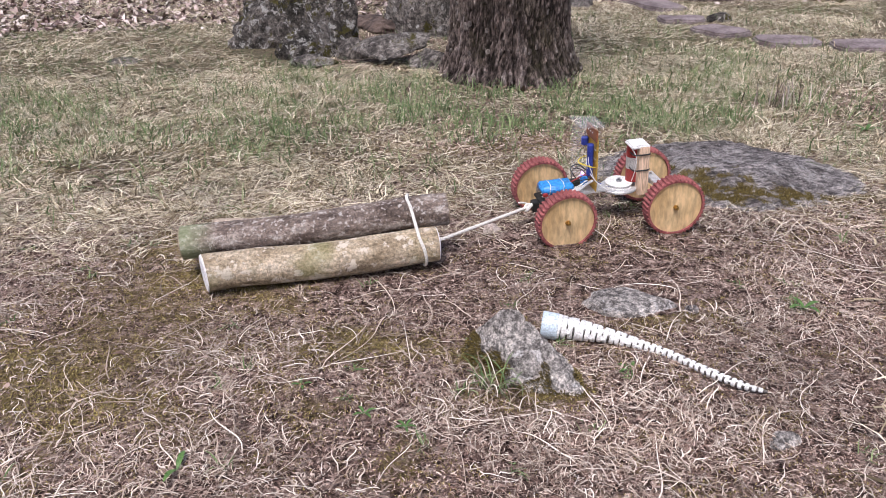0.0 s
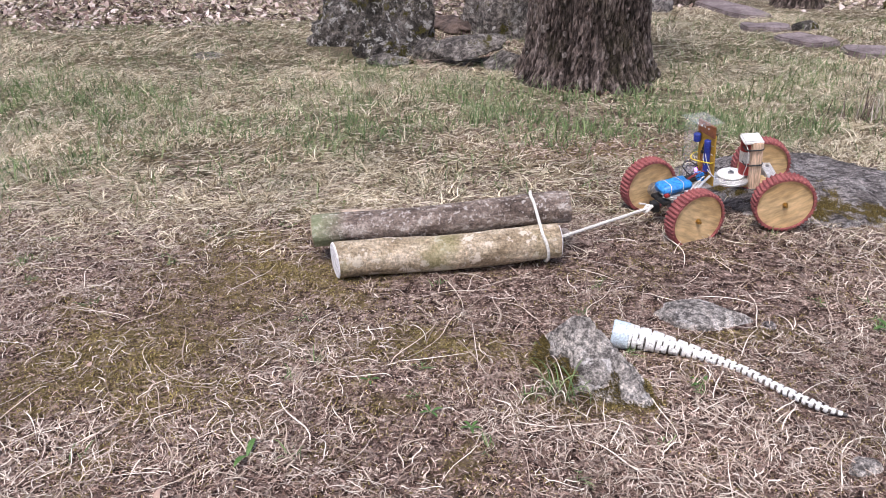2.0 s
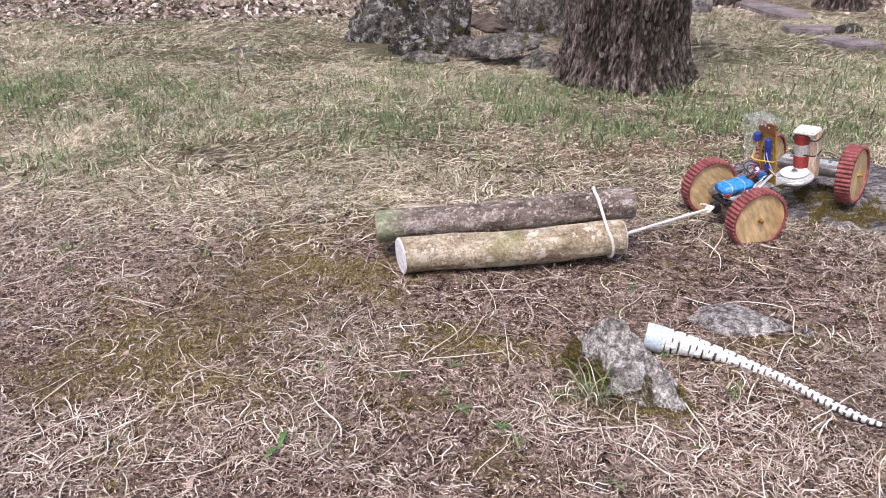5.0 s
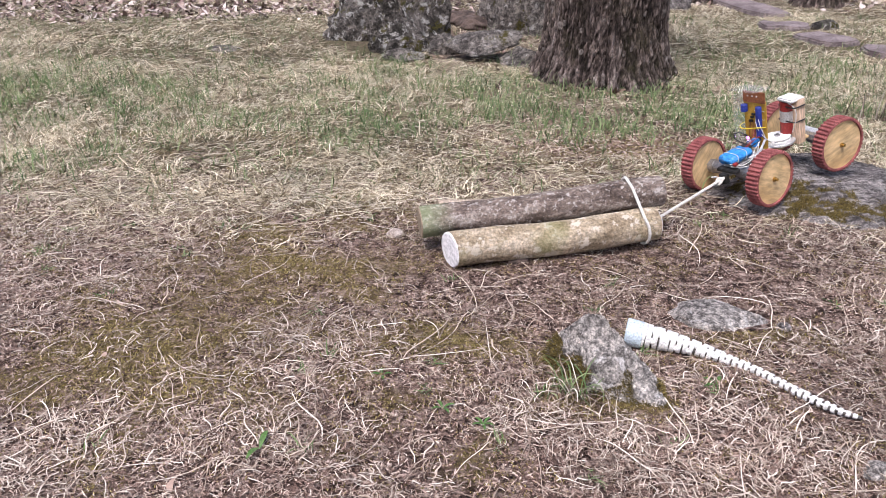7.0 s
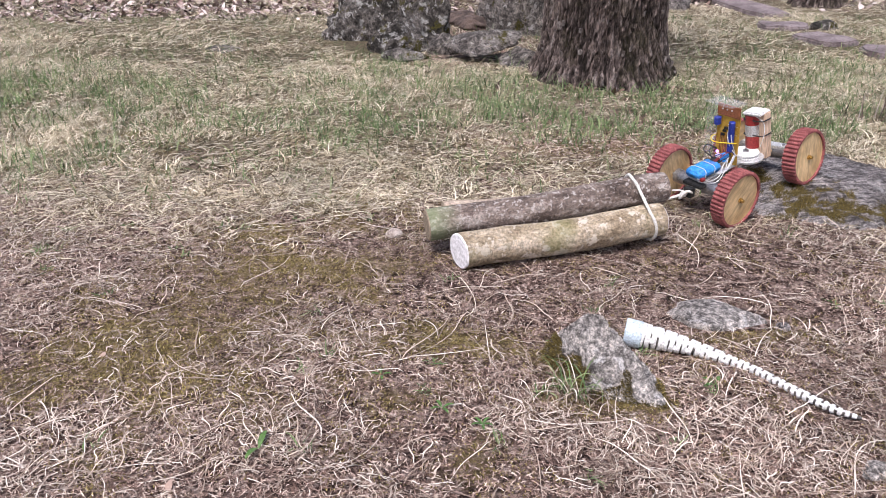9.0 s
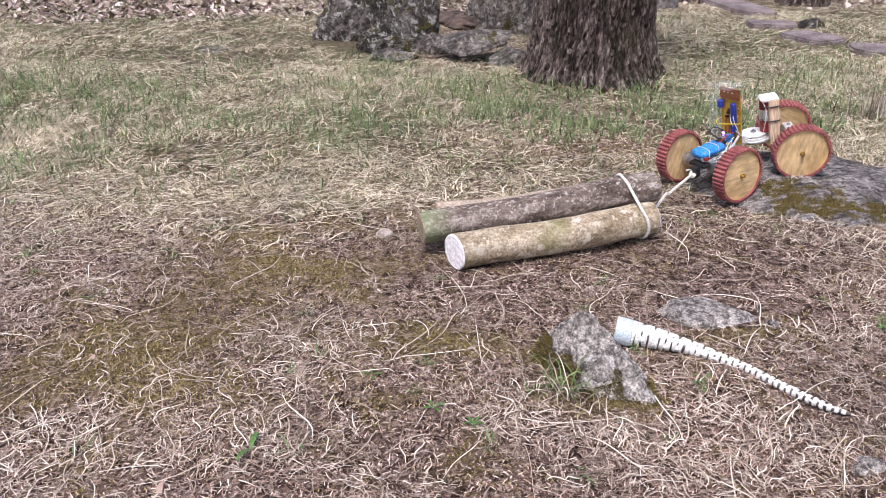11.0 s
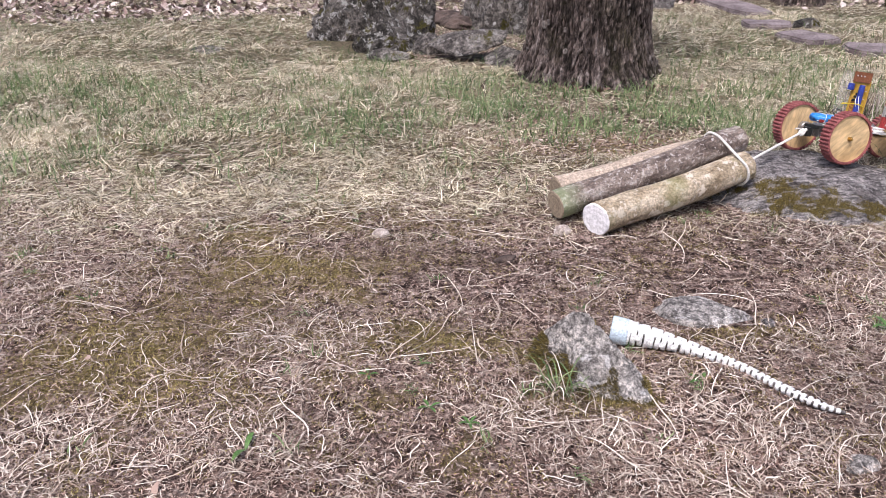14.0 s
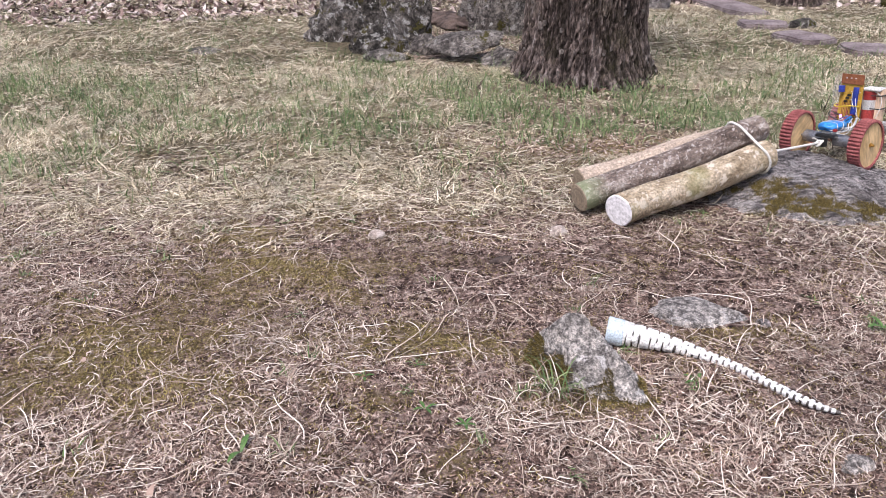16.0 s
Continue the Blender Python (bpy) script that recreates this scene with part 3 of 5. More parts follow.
def clear_material():
    """Thin clear sheet: mostly seen through, with gloss and fine scratches."""
    m, n, l, b = mat("clear_acrylic", 0.1)
    b.inputs["Base Color"].default_value = (0.85, 0.87, 0.88, 1)
    scratch = noise_tex(n, l, coords(n, l), 160, 4)
    l.new(ramp(n, l, scratch, [(0.3, (0.06, 0.06, 0.06)), (0.75, (0.11, 0.11, 0.11))]), b.inputs["Alpha"])
    return m


CLEAR = clear_material()


def add_box(bm, x, y, z, sx, sy, sz, bevel=0.0015, m=None):
    """A bevelled box round (x, y, z)."""
    t = bmesh.new()
    bmesh.ops.create_cube(t, size=1, matrix=Matrix.Diagonal((sx, sy, sz, 1)))
    if bevel:
        bmesh.ops.bevel(t, geom=list(t.edges), offset=bevel, segments=2, affect="EDGES")
    bmesh.ops.transform(t, matrix=Matrix.Translation((x, y, z)) @ (m or Matrix()), verts=t.verts)
    me = bpy.data.meshes.new("box")
    t.to_mesh(me)
    t.free()
    bm.from_mesh(me)
    bpy.data.meshes.remove(me)
    return bm


def box(*a, **k):
    return add_box(bmesh.new(), *a, **k)


def add_rod(bm, a, b, ra, rb=None, segs=20, bevel=0.0):
    """A round bar from a to b."""
    a, b = Vector(a), Vector(b)
    rb = ra if rb is None else rb
    q = (b - a).to_track_quat("Z", "Y").to_matrix()
    n = (b - a).length
    prof = [(0, ra), (n, rb)] if not bevel else [(0, ra - bevel), (bevel, ra), (n - bevel, rb), (n, rb - bevel)]
    rings = []
    for h, r in prof:
        rings.append([bm.verts.new(a + q @ Vector((math.cos(2 * math.pi * i / segs) * r, math.sin(2 * math.pi * i / segs) * r, h))) for i in range(segs)])
    for p, o in zip(rings, rings[1:]):
        for i in range(segs):
            bm.faces.new((p[i - 1], p[i], o[i], o[i - 1]))
    bm.faces.new(rings[0][::-1])
    bm.faces.new(rings[-1])
    return bm


def rod(*a, **k):
    return add_rod(bmesh.new(), *a, **k)


def add_tube(bm, pts, r, segs=7, closed=False):
    """A cord along a row of points."""
    pts = [Vector(p) for p in pts]
    n = len(pts)
    rings = []
    for i, p in enumerate(pts):
        a, b = (pts[i - 1], pts[(i + 1) % n]) if closed else (pts[max(i - 1, 0)], pts[min(i + 1, n - 1)])
        q = (b - a).to_track_quat("Z", "Y").to_matrix()
        rings.append([bm.verts.new(p + q @ Vector((math.cos(2 * math.pi * k / segs) * r, math.sin(2 * math.pi * k / segs) * r, 0))) for k in range(segs)])
    pairs = list(zip(rings, rings[1:])) + ([(rings[-1], rings[0])] if closed else [])
    for p, o in pairs:
        for k in range(segs):
            bm.faces.new((p[k - 1], p[k], o[k], o[k - 1]))
    if not closed:
        bm.faces.new(rings[0][::-1])
        bm.faces.new(rings[-1])
    return bm


def tube(*a, **k):
    return add_tube(bmesh.new(), *a, **k)


def curve(pts, n=24):
    """A smooth row of points through the given ones."""
    p = [Vector(q) for q in pts]
    p = [p[0] * 2 - p[1]] + p + [p[-1] * 2 - p[-2]]
    out = []
    for i in range(1, len(p) - 2):
        for k in range(n):
            t = k / n
            out.append(0.5 * ((2 * p[i]) + (p[i + 1] - p[i - 1]) * t + (2 * p[i - 1] - 5 * p[i] + 4 * p[i + 1] - p[i + 2]) * t * t + (3 * p[i] - p[i - 1] - 3 * p[i + 1] + p[i + 2]) * t ** 3))
    return out + [p[-2]]


# ---- the toy vehicle ----
R_WHEEL, HALF_TRACK, PIVOT, NOSE = 0.07, 0.099, 0.1632, 0.0962


def tyre_mesh():
    """A tyre with square lugs across its tread, 42 of them."""
    bm = bmesh.new()
    n, w = 42, 0.017
    prof = []
    for i in range(n * 4):
        a = 2 * math.pi * i / (n * 4)
        prof.append((a, R_WHEEL - (0.0 if i % 4 in (0, 1) else 0.0035)))
    rows = [(-w, 0.0615, False), (-w, 0.0, True), (-w + 0.002, 0.0015, True), (w - 0.002, 0.0015, True), (w, 0.0, True), (w, 0.0615, False)]
    rings = []
    for y, r, lug in rows:
        ring = []
        for a, pr in prof:
            rr = (pr - 0.002 + r) if lug else r
            ring.append(bm.verts.new((math.cos(a) * rr, y, math.sin(a) * rr)))
        rings.append(ring)
    rings.append(rings[0])
    for p, o in zip(rings, rings[1:]):
        for i in range(len(p)):
            bm.faces.new((p[i - 1], p[i], o[i], o[i - 1]))
    bmesh.ops.recalc_face_normals(bm, faces=bm.faces)
    return bm


def wheel(parent, side):
    w = new("wheel")
    w.parent = parent
    w["label"] = "plywood wheel with a red ridged tyre"
    part("tyre", tyre_mesh(), RUBBER, w, "red ridged plastic tyre")
    part("disc", rod((0, -0.0125, 0), (0, 0.0125, 0), 0.062, segs=64, bevel=0.001), PLY, w, "plywood wheel disc")
    bm = rod((0, side * 0.0125, 0), (0, side * 0.017, 0), 0.0062, segs=6)
    add_rod(bm, (0, side * 0.017, 0), (0, side * 0.0235, 0), 0.0035, segs=12)
    part("hub", bm, BRASS, w, "brass axle nut")
    return w


def gear_motor(parent, x, side, z=0.0):
    bm = rod((x, side * 0.012, z), (x, side * 0.058, z), 0.0165, segs=28, bevel=0.001)
    m = part("motor", bm, STEEL, parent, "silver gear motor")
    bm = rod((x, side * 0.058, z), (x, side * 0.074, z), 0.0175, segs=28, bevel=0.001)
    part("gearbox", bm, STEEL, m, "grey gearbox housing")
    part("shaft", rod((x, side * 0.074, z), (x, side * 0.09, z), 0.003, segs=10), STEEL, m)


def build_rover():
    rover = new("toy_rover")
    tagged(rover, "home-made four-wheeled toy rover with plywood wheels and red tyres", "toy vehicle")
    # rear half
    for s in (-1, 1):
        gear_motor(rover, 0.0, s)
    part("base_plate", box(0.055, 0, 0.019, 0.15, 0.036, 0.005), ALU, rover, "narrow aluminium base plate")
    bm = box(-0.025, 0, 0.012, 0.022, 0.055, 0.008)
    add_box(bm, -0.042, 0, -0.004, 0.016, 0.022, 0.024)
    part("hitch_block", bm, BLACK, rover, "black rear hitch block")
    # battery of two cells side by side
    bm = bmesh.new()
    for s in (-1, 1):
        add_rod(bm, (-0.028, 0.004 + s * 0.0125, 0.036), (0.046, 0.004 + s * 0.0125, 0.036), 0.0112, segs=24, bevel=0.003)
    add_box(bm, 0.009, 0.004, 0.036, 0.076, 0.047, 0.0205, 0.005)
    bat = part("battery", bm, BLUE, rover, "blue shrink-wrapped battery pack", smooth=True)
    for x in (-0.012, 0.02):
        loop = [(x + 0.004 * math.sin(a), 0.004 + 0.0252 * math.copysign(abs(math.cos(a)) ** 0.6, math.cos(a)), 0.036 + 0.0128 * math.copysign(abs(math.sin(a)) ** 0.6, math.sin(a))) for a in np.linspace(0, 2 * math.pi, 32, endpoint=False)]
        part("cord", tube(loop, 0.0008, 6, True), ROPE, bat, "thin white cord tied round it")
    part("connector", box(-0.024, -0.022, 0.03, 0.012, 0.01, 0.008), REDP, rover, "small red connector")
    part("black_box", box(0.063, 0.016, 0.035, 0.03, 0.02, 0.014, 0.003), BLACK, rover, "small black switch box")
    # circuit tower
    bm = box(0.0985, 0.0095, 0.0855, 0.0025, 0.064, 0.127, 0.0004)
    tower = part("circuit_board", bm, BOARD, rover, "upright amber circuit board")
    bm = box(0.096, 0.0095, 0.157, 0.0045, 0.063, 0.028, 0.0006)
    part("board_top", bm, COPPER, tower, "red-brown strip along its top")
    for y in (0.0, 0.013, 0.026):
        part("screw", rod((0.094, y, 0.16), (0.092, y, 0.16), 0.002, segs=8), ALU, tower)
    part("capacitor", rod((0.086, -0.009, 0.06), (0.086, -0.009, 0.137), 0.0075, segs=20, bevel=0.001), NAVY, rover, "tall dark blue capacitor")
    part("capacitor", rod((0.088, 0.034, 0.12), (0.088, 0.034, 0.138), 0.0085, segs=20, bevel=0.001), NAVY, rover, "short dark blue capacitor")
    for k, z in enumerate((0.112, 0.104, 0.094)):
        part("chip", box(0.0955, 0.014 + 0.004 * k, z, 0.004, 0.009, 0.006, 0.0005), BLACK, rover, "small black component")
    for k in range(8):
        part("solder_row", box(0.0968, -0.002 + 0.0045 * k, 0.07, 0.001, 0.0015, 0.05, 0.0), COPPER, tower)
    part("acrylic_sheet", box(0.083, 0.042, 0.095, 0.05, 0.002, 0.15, 0.0004), CLEAR, rover, "upright clear acrylic sheet")
    tilt = pose(0, 0, 0, 0, 6, 0)
    part("acrylic_top", box(0.085, 0.012, 0.182, 0.062, 0.078, 0.0025, 0.0005, m=tilt), CLEAR, rover, "clear acrylic plate on top")
    loop = [(0.09 + 0.02 * math.cos(a), 0.014 + 0.034 * math.sin(a), 0.083 + 0.003 * math.sin(a * 2)) for a in np.linspace(0, 2 * math.pi, 40, endpoint=False)]
    part("rubber_band", tube(loop, 0.0014, 6, True), YELLOW, rover, "yellow rubber band")
    for k, (m, pts) in enumerate((
            (BLACK, [(0.05, 0.012, 0.045), (0.06, 0.03, 0.062), (0.078, 0.03, 0.06), (0.09, 0.02, 0.05)]),
            (BLACK, [(0.046, -0.004, 0.042), (0.066, -0.02, 0.055), (0.085, -0.014, 0.052), (0.095, 0.0, 0.05)]),
            (REDP, [(0.046, 0.0, 0.044), (0.07, -0.012, 0.062), (0.088, -0.01, 0.06), (0.096, 0.004, 0.055)]),
            (REDP, [(0.046, 0.006, 0.042), (0.068, 0.0, 0.055), (0.082, 0.008, 0.056), (0.095, 0.012, 0.07)]),
            (WHITE, [(-0.03, -0.01, 0.03), (-0.012, -0.034, 0.026), (0.02, -0.036, 0.03), (0.05, -0.02, 0.038), (0.08, -0.014, 0.05)]),
            (WHITE, [(-0.03, -0.014, 0.024), (0.0, -0.04, 0.02), (0.04, -0.034, 0.034), (0.075, -0.014, 0.05)]),
            (WHITE, [(0.086, -0.008, 0.13), (0.08, -0.014, 0.1), (0.088, -0.018, 0.07), (0.1, -0.02, 0.045), (0.125, -0.028, 0.034)]),
            (WHITE, [(0.092, 0.004, 0.12), (0.078, -0.008, 0.09), (0.092, -0.02, 0.055), (0.12, -0.034, 0.03), (0.14, -0.03, 0.026)]),
            (NAVY, [(0.09, -0.006, 0.07), (0.096, -0.016, 0.05), (0.11, -0.022, 0.04), (0.13, -0.024, 0.03)]),
            (NAVY, [(0.07, 0.02, 0.045), (0.08, 0.0, 0.056), (0.09, -0.008, 0.05)]))):
        part("wire", tube(curve(pts, 8), 0.001, 6), m, rover, ("black wire", "red wire", "white wire", "blue wire")[(BLACK, REDP, WHITE, NAVY).index(m)])
    part("blue_block", box(0.075, -0.004, 0.047, 0.014, 0.016, 0.02), BLUE, rover, "small bright blue terminal block")
    part("led", rod((0.082, 0.022, 0.05), (0.079, 0.022, 0.056), 0.0032, segs=12, bevel=0.001), LED, rover, "lit violet indicator lamp")
    part("terminal", box(0.078, 0.012, 0.043, 0.012, 0.02, 0.01), WHITE, rover, "white plug")
    part("ribbon_cable", tube(curve([(0.02, -0.026, 0.03), (0.045, -0.034, 0.034), (0.068, -0.03, 0.046), (0.09, -0.02, 0.05)], 8), 0.0032, 6), ALU, rover, "grey flat cable")
    part("wire", tube(curve([(0.064, 0.02, 0.042), (0.06, 0.046, 0.056), (0.078, 0.05, 0.064), (0.096, 0.036, 0.052)], 8), 0.0016, 6), BLACK, rover, "black wire")
    # solder points and tracks on the board
    for k in range(14):
        part("solder_dot", rod((0.0968, -0.016 + 0.0042 * (k % 7), 0.1 + 0.022 * (k // 7)), (0.0955, -0.016 + 0.0042 * (k % 7), 0.1 + 0.022 * (k // 7)), 0.0011, segs=6), ALU, tower)
    # pivot
    bm = rod((PIVOT, 0, 0.014), (PIVOT, 0, 0.02), 0.043, segs=40, bevel=0.001)
    part("pivot_plate", bm, ALU, rover, "round aluminium pivot plate")
    bm = rod((PIVOT, 0, 0.02), (PIVOT, 0, 0.0235), 0.032, segs=40, bevel=0.001)
    add_rod(bm, (PIVOT, 0, 0.0235), (PIVOT, 0, 0.0275), 0.0285, segs=40)
    add_rod(bm, (PIVOT, 0, 0.0275), (PIVOT, 0, 0.031), 0.032, segs=40, bevel=0.001)
    pul = part("pulley", bm, WHITE, rover, "white plastic pulley")
    bm = rod((PIVOT, 0, 0.031), (PIVOT, 0, 0.0345), 0.007, segs=20)
    add_rod(bm, (PIVOT, 0, 0.0345), (PIVOT, 0, 0.038), 0.003, segs=8)
    part("pulley_nut", bm, STEEL, pul, "steel nut and washer")
    # front half, in the space of the pivot
    front = new("front_frame")
    front.parent = rover
    front.location = (PIVOT, 0, 0)
    front["label"] = "swivelling front axle frame with steering motor"
    for s in (-1, 1):
        bm = rod((NOSE, s * 0.012, 0), (NOSE, s * 0.074, 0), 0.0165, segs=28, bevel=0.001)
        add_rod(bm, (NOSE, s * 0.074, 0), (NOSE, s * 0.09, 0), 0.003, segs=10)
        part("motor", bm, STEEL, front, "silver gear motor")
    part("front_plate", box(0.05, 0, 0.006, 0.14, 0.045, 0.006), PLY, front, "plywood swivel plate")
    bm = box(NOSE, 0, 0.0185, 0.022, 0.13, 0.003, 0.0005)
    add_box(bm, NOSE - 0.011, 0, 0.012, 0.002, 0.13, 0.014, 0.0004)
    part("bracket", bm, ALU, front, "white aluminium channel along the axle")
    for s in (-1, 1):
        part("screw", rod((NOSE, s * 0.045, 0.02), (NOSE, s * 0.045, 0.0235), 0.004, segs=10), STEEL, front)
    part("wood_block", box(0.047, -0.024, 0.062, 0.024, 0.022, 0.118), BLOCK, front, "upright block of pale wood")
    bm = rod((0.034, 0.0, 0.03), (0.034, 0.0, 0.062), 0.0175, segs=28, bevel=0.001)
    part("steering_motor", bm, REDP, front, "red-sleeved upright steering motor")
    part("motor_band", rod((0.034, 0.0, 0.062), (0.034, 0.0, 0.09), 0.0178, segs=28), ALU, front, "silver band of the motor")
    part("motor_top", rod((0.034, 0.0, 0.09), (0.034, 0.0, 0.115), 0.0175, segs=28, bevel=0.001), REDP, front, "red top of the motor")
    bm = box(0.038, -0.008, 0.121, 0.044, 0.05, 0.009, 0.003)
    part("cap", bm, WHITE, front, "white foam cap")
    for z in (0.066, 0.104):
        loop = [(0.041 + 0.0205 * math.copysign(abs(math.cos(a)) ** 0.4, math.cos(a)), -0.0085 + 0.0285 * math.copysign(abs(math.sin(a)) ** 0.4, math.sin(a)), z) for a in np.linspace(0, 2 * math.pi, 48, endpoint=False)]
        part("cable_tie", tube(loop, 0.0017, 6, True), BLACK, front, "black cable tie")
    part("wire", tube(curve([(0.02, -0.016, 0.118), (0.026, -0.036, 0.1), (0.024, -0.038, 0.07), (0.02, -0.03, 0.04)], 8), 0.001, 6), WHITE, front, "white wire")
    wheels = []
    for x, s in ((0, -1), (0, 1), (1, -1), (1, 1)):
        wheels.append((x, s, wheel(rover, s)))
    return rover, front, wheels


# ---- logs ----
def log_bark(name, tones, patch, scale, painted=False, patch_scale=48, algae=False):
    m, n, l, b = mat(name, 0.9, 0, 0.2)
    v, v2 = coords(n, l, (0.35, 1, 1)), coords(n, l)
    col = ramp(n, l, noise_tex(n, l, v, scale, 8, 0.7), tones)
    fleck = ramp(n, l, noise_tex(n, l, v2, 170, 6, 0.75), [(0.38, (0.4, 0.4, 0.4)), (0.5, (0.95, 0.95, 0.95)), (0.64, (1.7, 1.65, 1.6))])
    col = mix(n, l, 0.75, col, fleck, "MULTIPLY")
    f = ramp(n, l, noise_tex(n, l, v2, patch_scale, 8, 0.7), [(0.555, (0, 0, 0)), (0.59, (0.85, 0.85, 0.85))])
    col = mix(n, l, f, col, patch)
    if painted:
        # worn green paint on the first few centimetres
        x = n.new("ShaderNodeSeparateXYZ")
        l.new(v2, x.inputs[0])
        s = n.new("ShaderNodeMath")
        s.operation = "MULTIPLY_ADD"
        s.inputs[1].default_value = 0.07
        l.new(noise_tex(n, l, v2, 30), s.inputs[0])
        l.new(x.outputs[0], s.inputs[2])
        p = ramp(n, l, s.outputs[0], [(0.05, (0.42, 0.42, 0.42)), (0.11, (0, 0, 0))])
        col = mix(n, l, p, col, (0.34, 0.44, 0.23))
    # short dark cracks across the grain, and a breath of algae
    dash = ramp(n, l, noise_tex(n, l, coords(n, l, (1.6, 0.6, 0.6)), 95, 5, 0.6), [(0.3, (0.35, 0.3, 0.26)), (0.4, (1, 1, 1))])
    col = mix(n, l, 0.8, col, dash, "MULTIPLY")
    if algae:
        al = ramp(n, l, noise_tex(n, l, v2, 7, 4, 0.6), [(0.57, (0, 0, 0)), (0.7, (0.45, 0.45, 0.45))])
        col = mix(n, l, al, col, (0.2, 0.21, 0.07))
    l.new(col, b.inputs["Base Color"])
    bump(n, l, b, noise_tex(n, l, v, scale * 4, 10, 0.78), 1.0, 0.006)
    return m


PALE_BARK = log_bark("pale_green_bark", [(0.36, (0.22, 0.168, 0.11)), (0.5, (0.41, 0.333, 0.235)), (0.64, (0.62, 0.535, 0.42))], (0.72, 0.65, 0.555), 30, False, 30, True)
DARK_BARK = log_bark("grey_brown_bark", [(0.38, (0.09, 0.068, 0.058)), (0.52, (0.215, 0.17, 0.147)), (0.64, (0.41, 0.36, 0.325))], (0.55, 0.505, 0.475), 36, True, 90)
BARE = log_bark("bare_wood", [(0.36, (0.36, 0.285, 0.225)), (0.64, (0.56, 0.465, 0.38))], (0.42, 0.34, 0.275), 20)


def end_material(name, dark, light):
    m, n, l, b = mat(name, 0.8, 0, 0.2)
    t = n.new("ShaderNodeTexWave")
    t.wave_type, t.rings_direction = "RINGS", "X"
    t.inputs["Scale"].default_value, t.inputs["Distortion"].default_value = 40, 3
    l.new(coords(n, l), t.inputs["Vector"])
    col = ramp(n, l, t.outputs["Fac"], [(0.2, dark), (0.8, light)])
    sp = ramp(n, l, noise_tex(n, l, coords(n, l), 130, 4), [(0.35, (0.55, 0.55, 0.55)), (0.6, (1.1, 1.1, 1.1))])
    l.new(mix(n, l, 0.7, col, sp, "MULTIPLY"), b.inputs["Base Color"])
    return m


CUT_WHITE = end_material("weathered_white_end_grain", (0.78, 0.76, 0.78), (0.84, 0.82, 0.84))
CUT_BROWN = end_material("brown_end_grain", (0.3, 0.235, 0.17), (0.36, 0.29, 0.21))


def log_part(name, a, b, ra, rb, bark, cut, parent, label, seed, knots=(), sway=0.004, slant=0.0):
    """A log from a to b with uneven bark; its sawn ends are parts of their own."""
    a, b = Vector(a), Vector(b)
    length, n, rows = (b - a).length, 56, 90
    turn = (b - a).to_track_quat("X", "Z").to_matrix().to_4x4()
    V, F = [], []
    for j in range(rows + 1):
        s = j / rows
        off = Vector((0, sway * math.sin(s * 5 + seed), sway * math.cos(s * 4 + seed)))
        for i in range(n):
            w = 2 * math.pi * i / n
            d = Vector((0, math.cos(w), math.sin(w)))
            p = Vector((s * length * 9, d.y * 1.3, d.z * 1.3 + seed * 7))
            r = ra + (rb - ra) * s + 0.0016 * noise.fractal(p * 1.5, 0.9, 2, 4) + 0.0012 * noise.noise(p * 0.7)
            for ks, kw, kr, kh in knots:
                e = ((s - ks) * length / kr) ** 2 + ((((w - kw + math.pi) % (2 * math.pi)) - math.pi) * ra / kr) ** 2
                r += kh * math.exp(-e)
            V.append(tuple(Vector((s * length - slant * d.y * r * max(0, 1 - s * 5), 0, 0)) + d * r + off * math.sin(math.pi * s)))
    for j in range(rows):
        for i in range(n):
            k = (i + 1) % n
            F.append((j * n + i, (j + 1) * n + i, (j + 1) * n + k, j * n + k))
    me = link(name, V, F, bark, parent, True, label)
    me.matrix_basis = Matrix.Translation(a) @ turn
    for s, base, r, sign in ((0.0, 0, ra, -1), (length, rows * n, rb, 1)):
        ring = [V[base + i] for i in range(n)]
        inner = [(x + sign * 0.0025, y * 0.94, z * 0.94) for x, y, z in ring]
        verts = ring + inner + [(s + sign * 0.003, 0, 0)]
        faces = []
        for i in range(n):
            k = (i + 1) % n
            faces.append((i, k, n + k, n + i)[::-sign])
            faces.append((n + i, n + k, 2 * n)[::-sign])
        link("sawn_end", verts, faces, cut, me, False, "sawn end of the log")
    return me


def hull_loop(c1, r1, c2, r2, n=60):
    """The tight loop of a cord round two circles."""
    pts = [(c[0] + r * math.cos(a), c[1] + r * math.sin(a)) for c, r in ((c1, r1), (c2, r2)) for a in np.linspace(0, 2 * math.pi, n, endpoint=False)]
    pts = sorted(pts)
    out = []
    for seq in (pts, pts[::-1]):
        h = []
        for p in seq:
            while len(h) > 1 and (h[-1][0] - h[-2][0]) * (p[1] - h[-2][1]) - (h[-1][1] - h[-2][1]) * (p[0] - h[-2][0]) <= 0:
                h.pop()
            h.append(p)
        out += h[:-1]
    return out


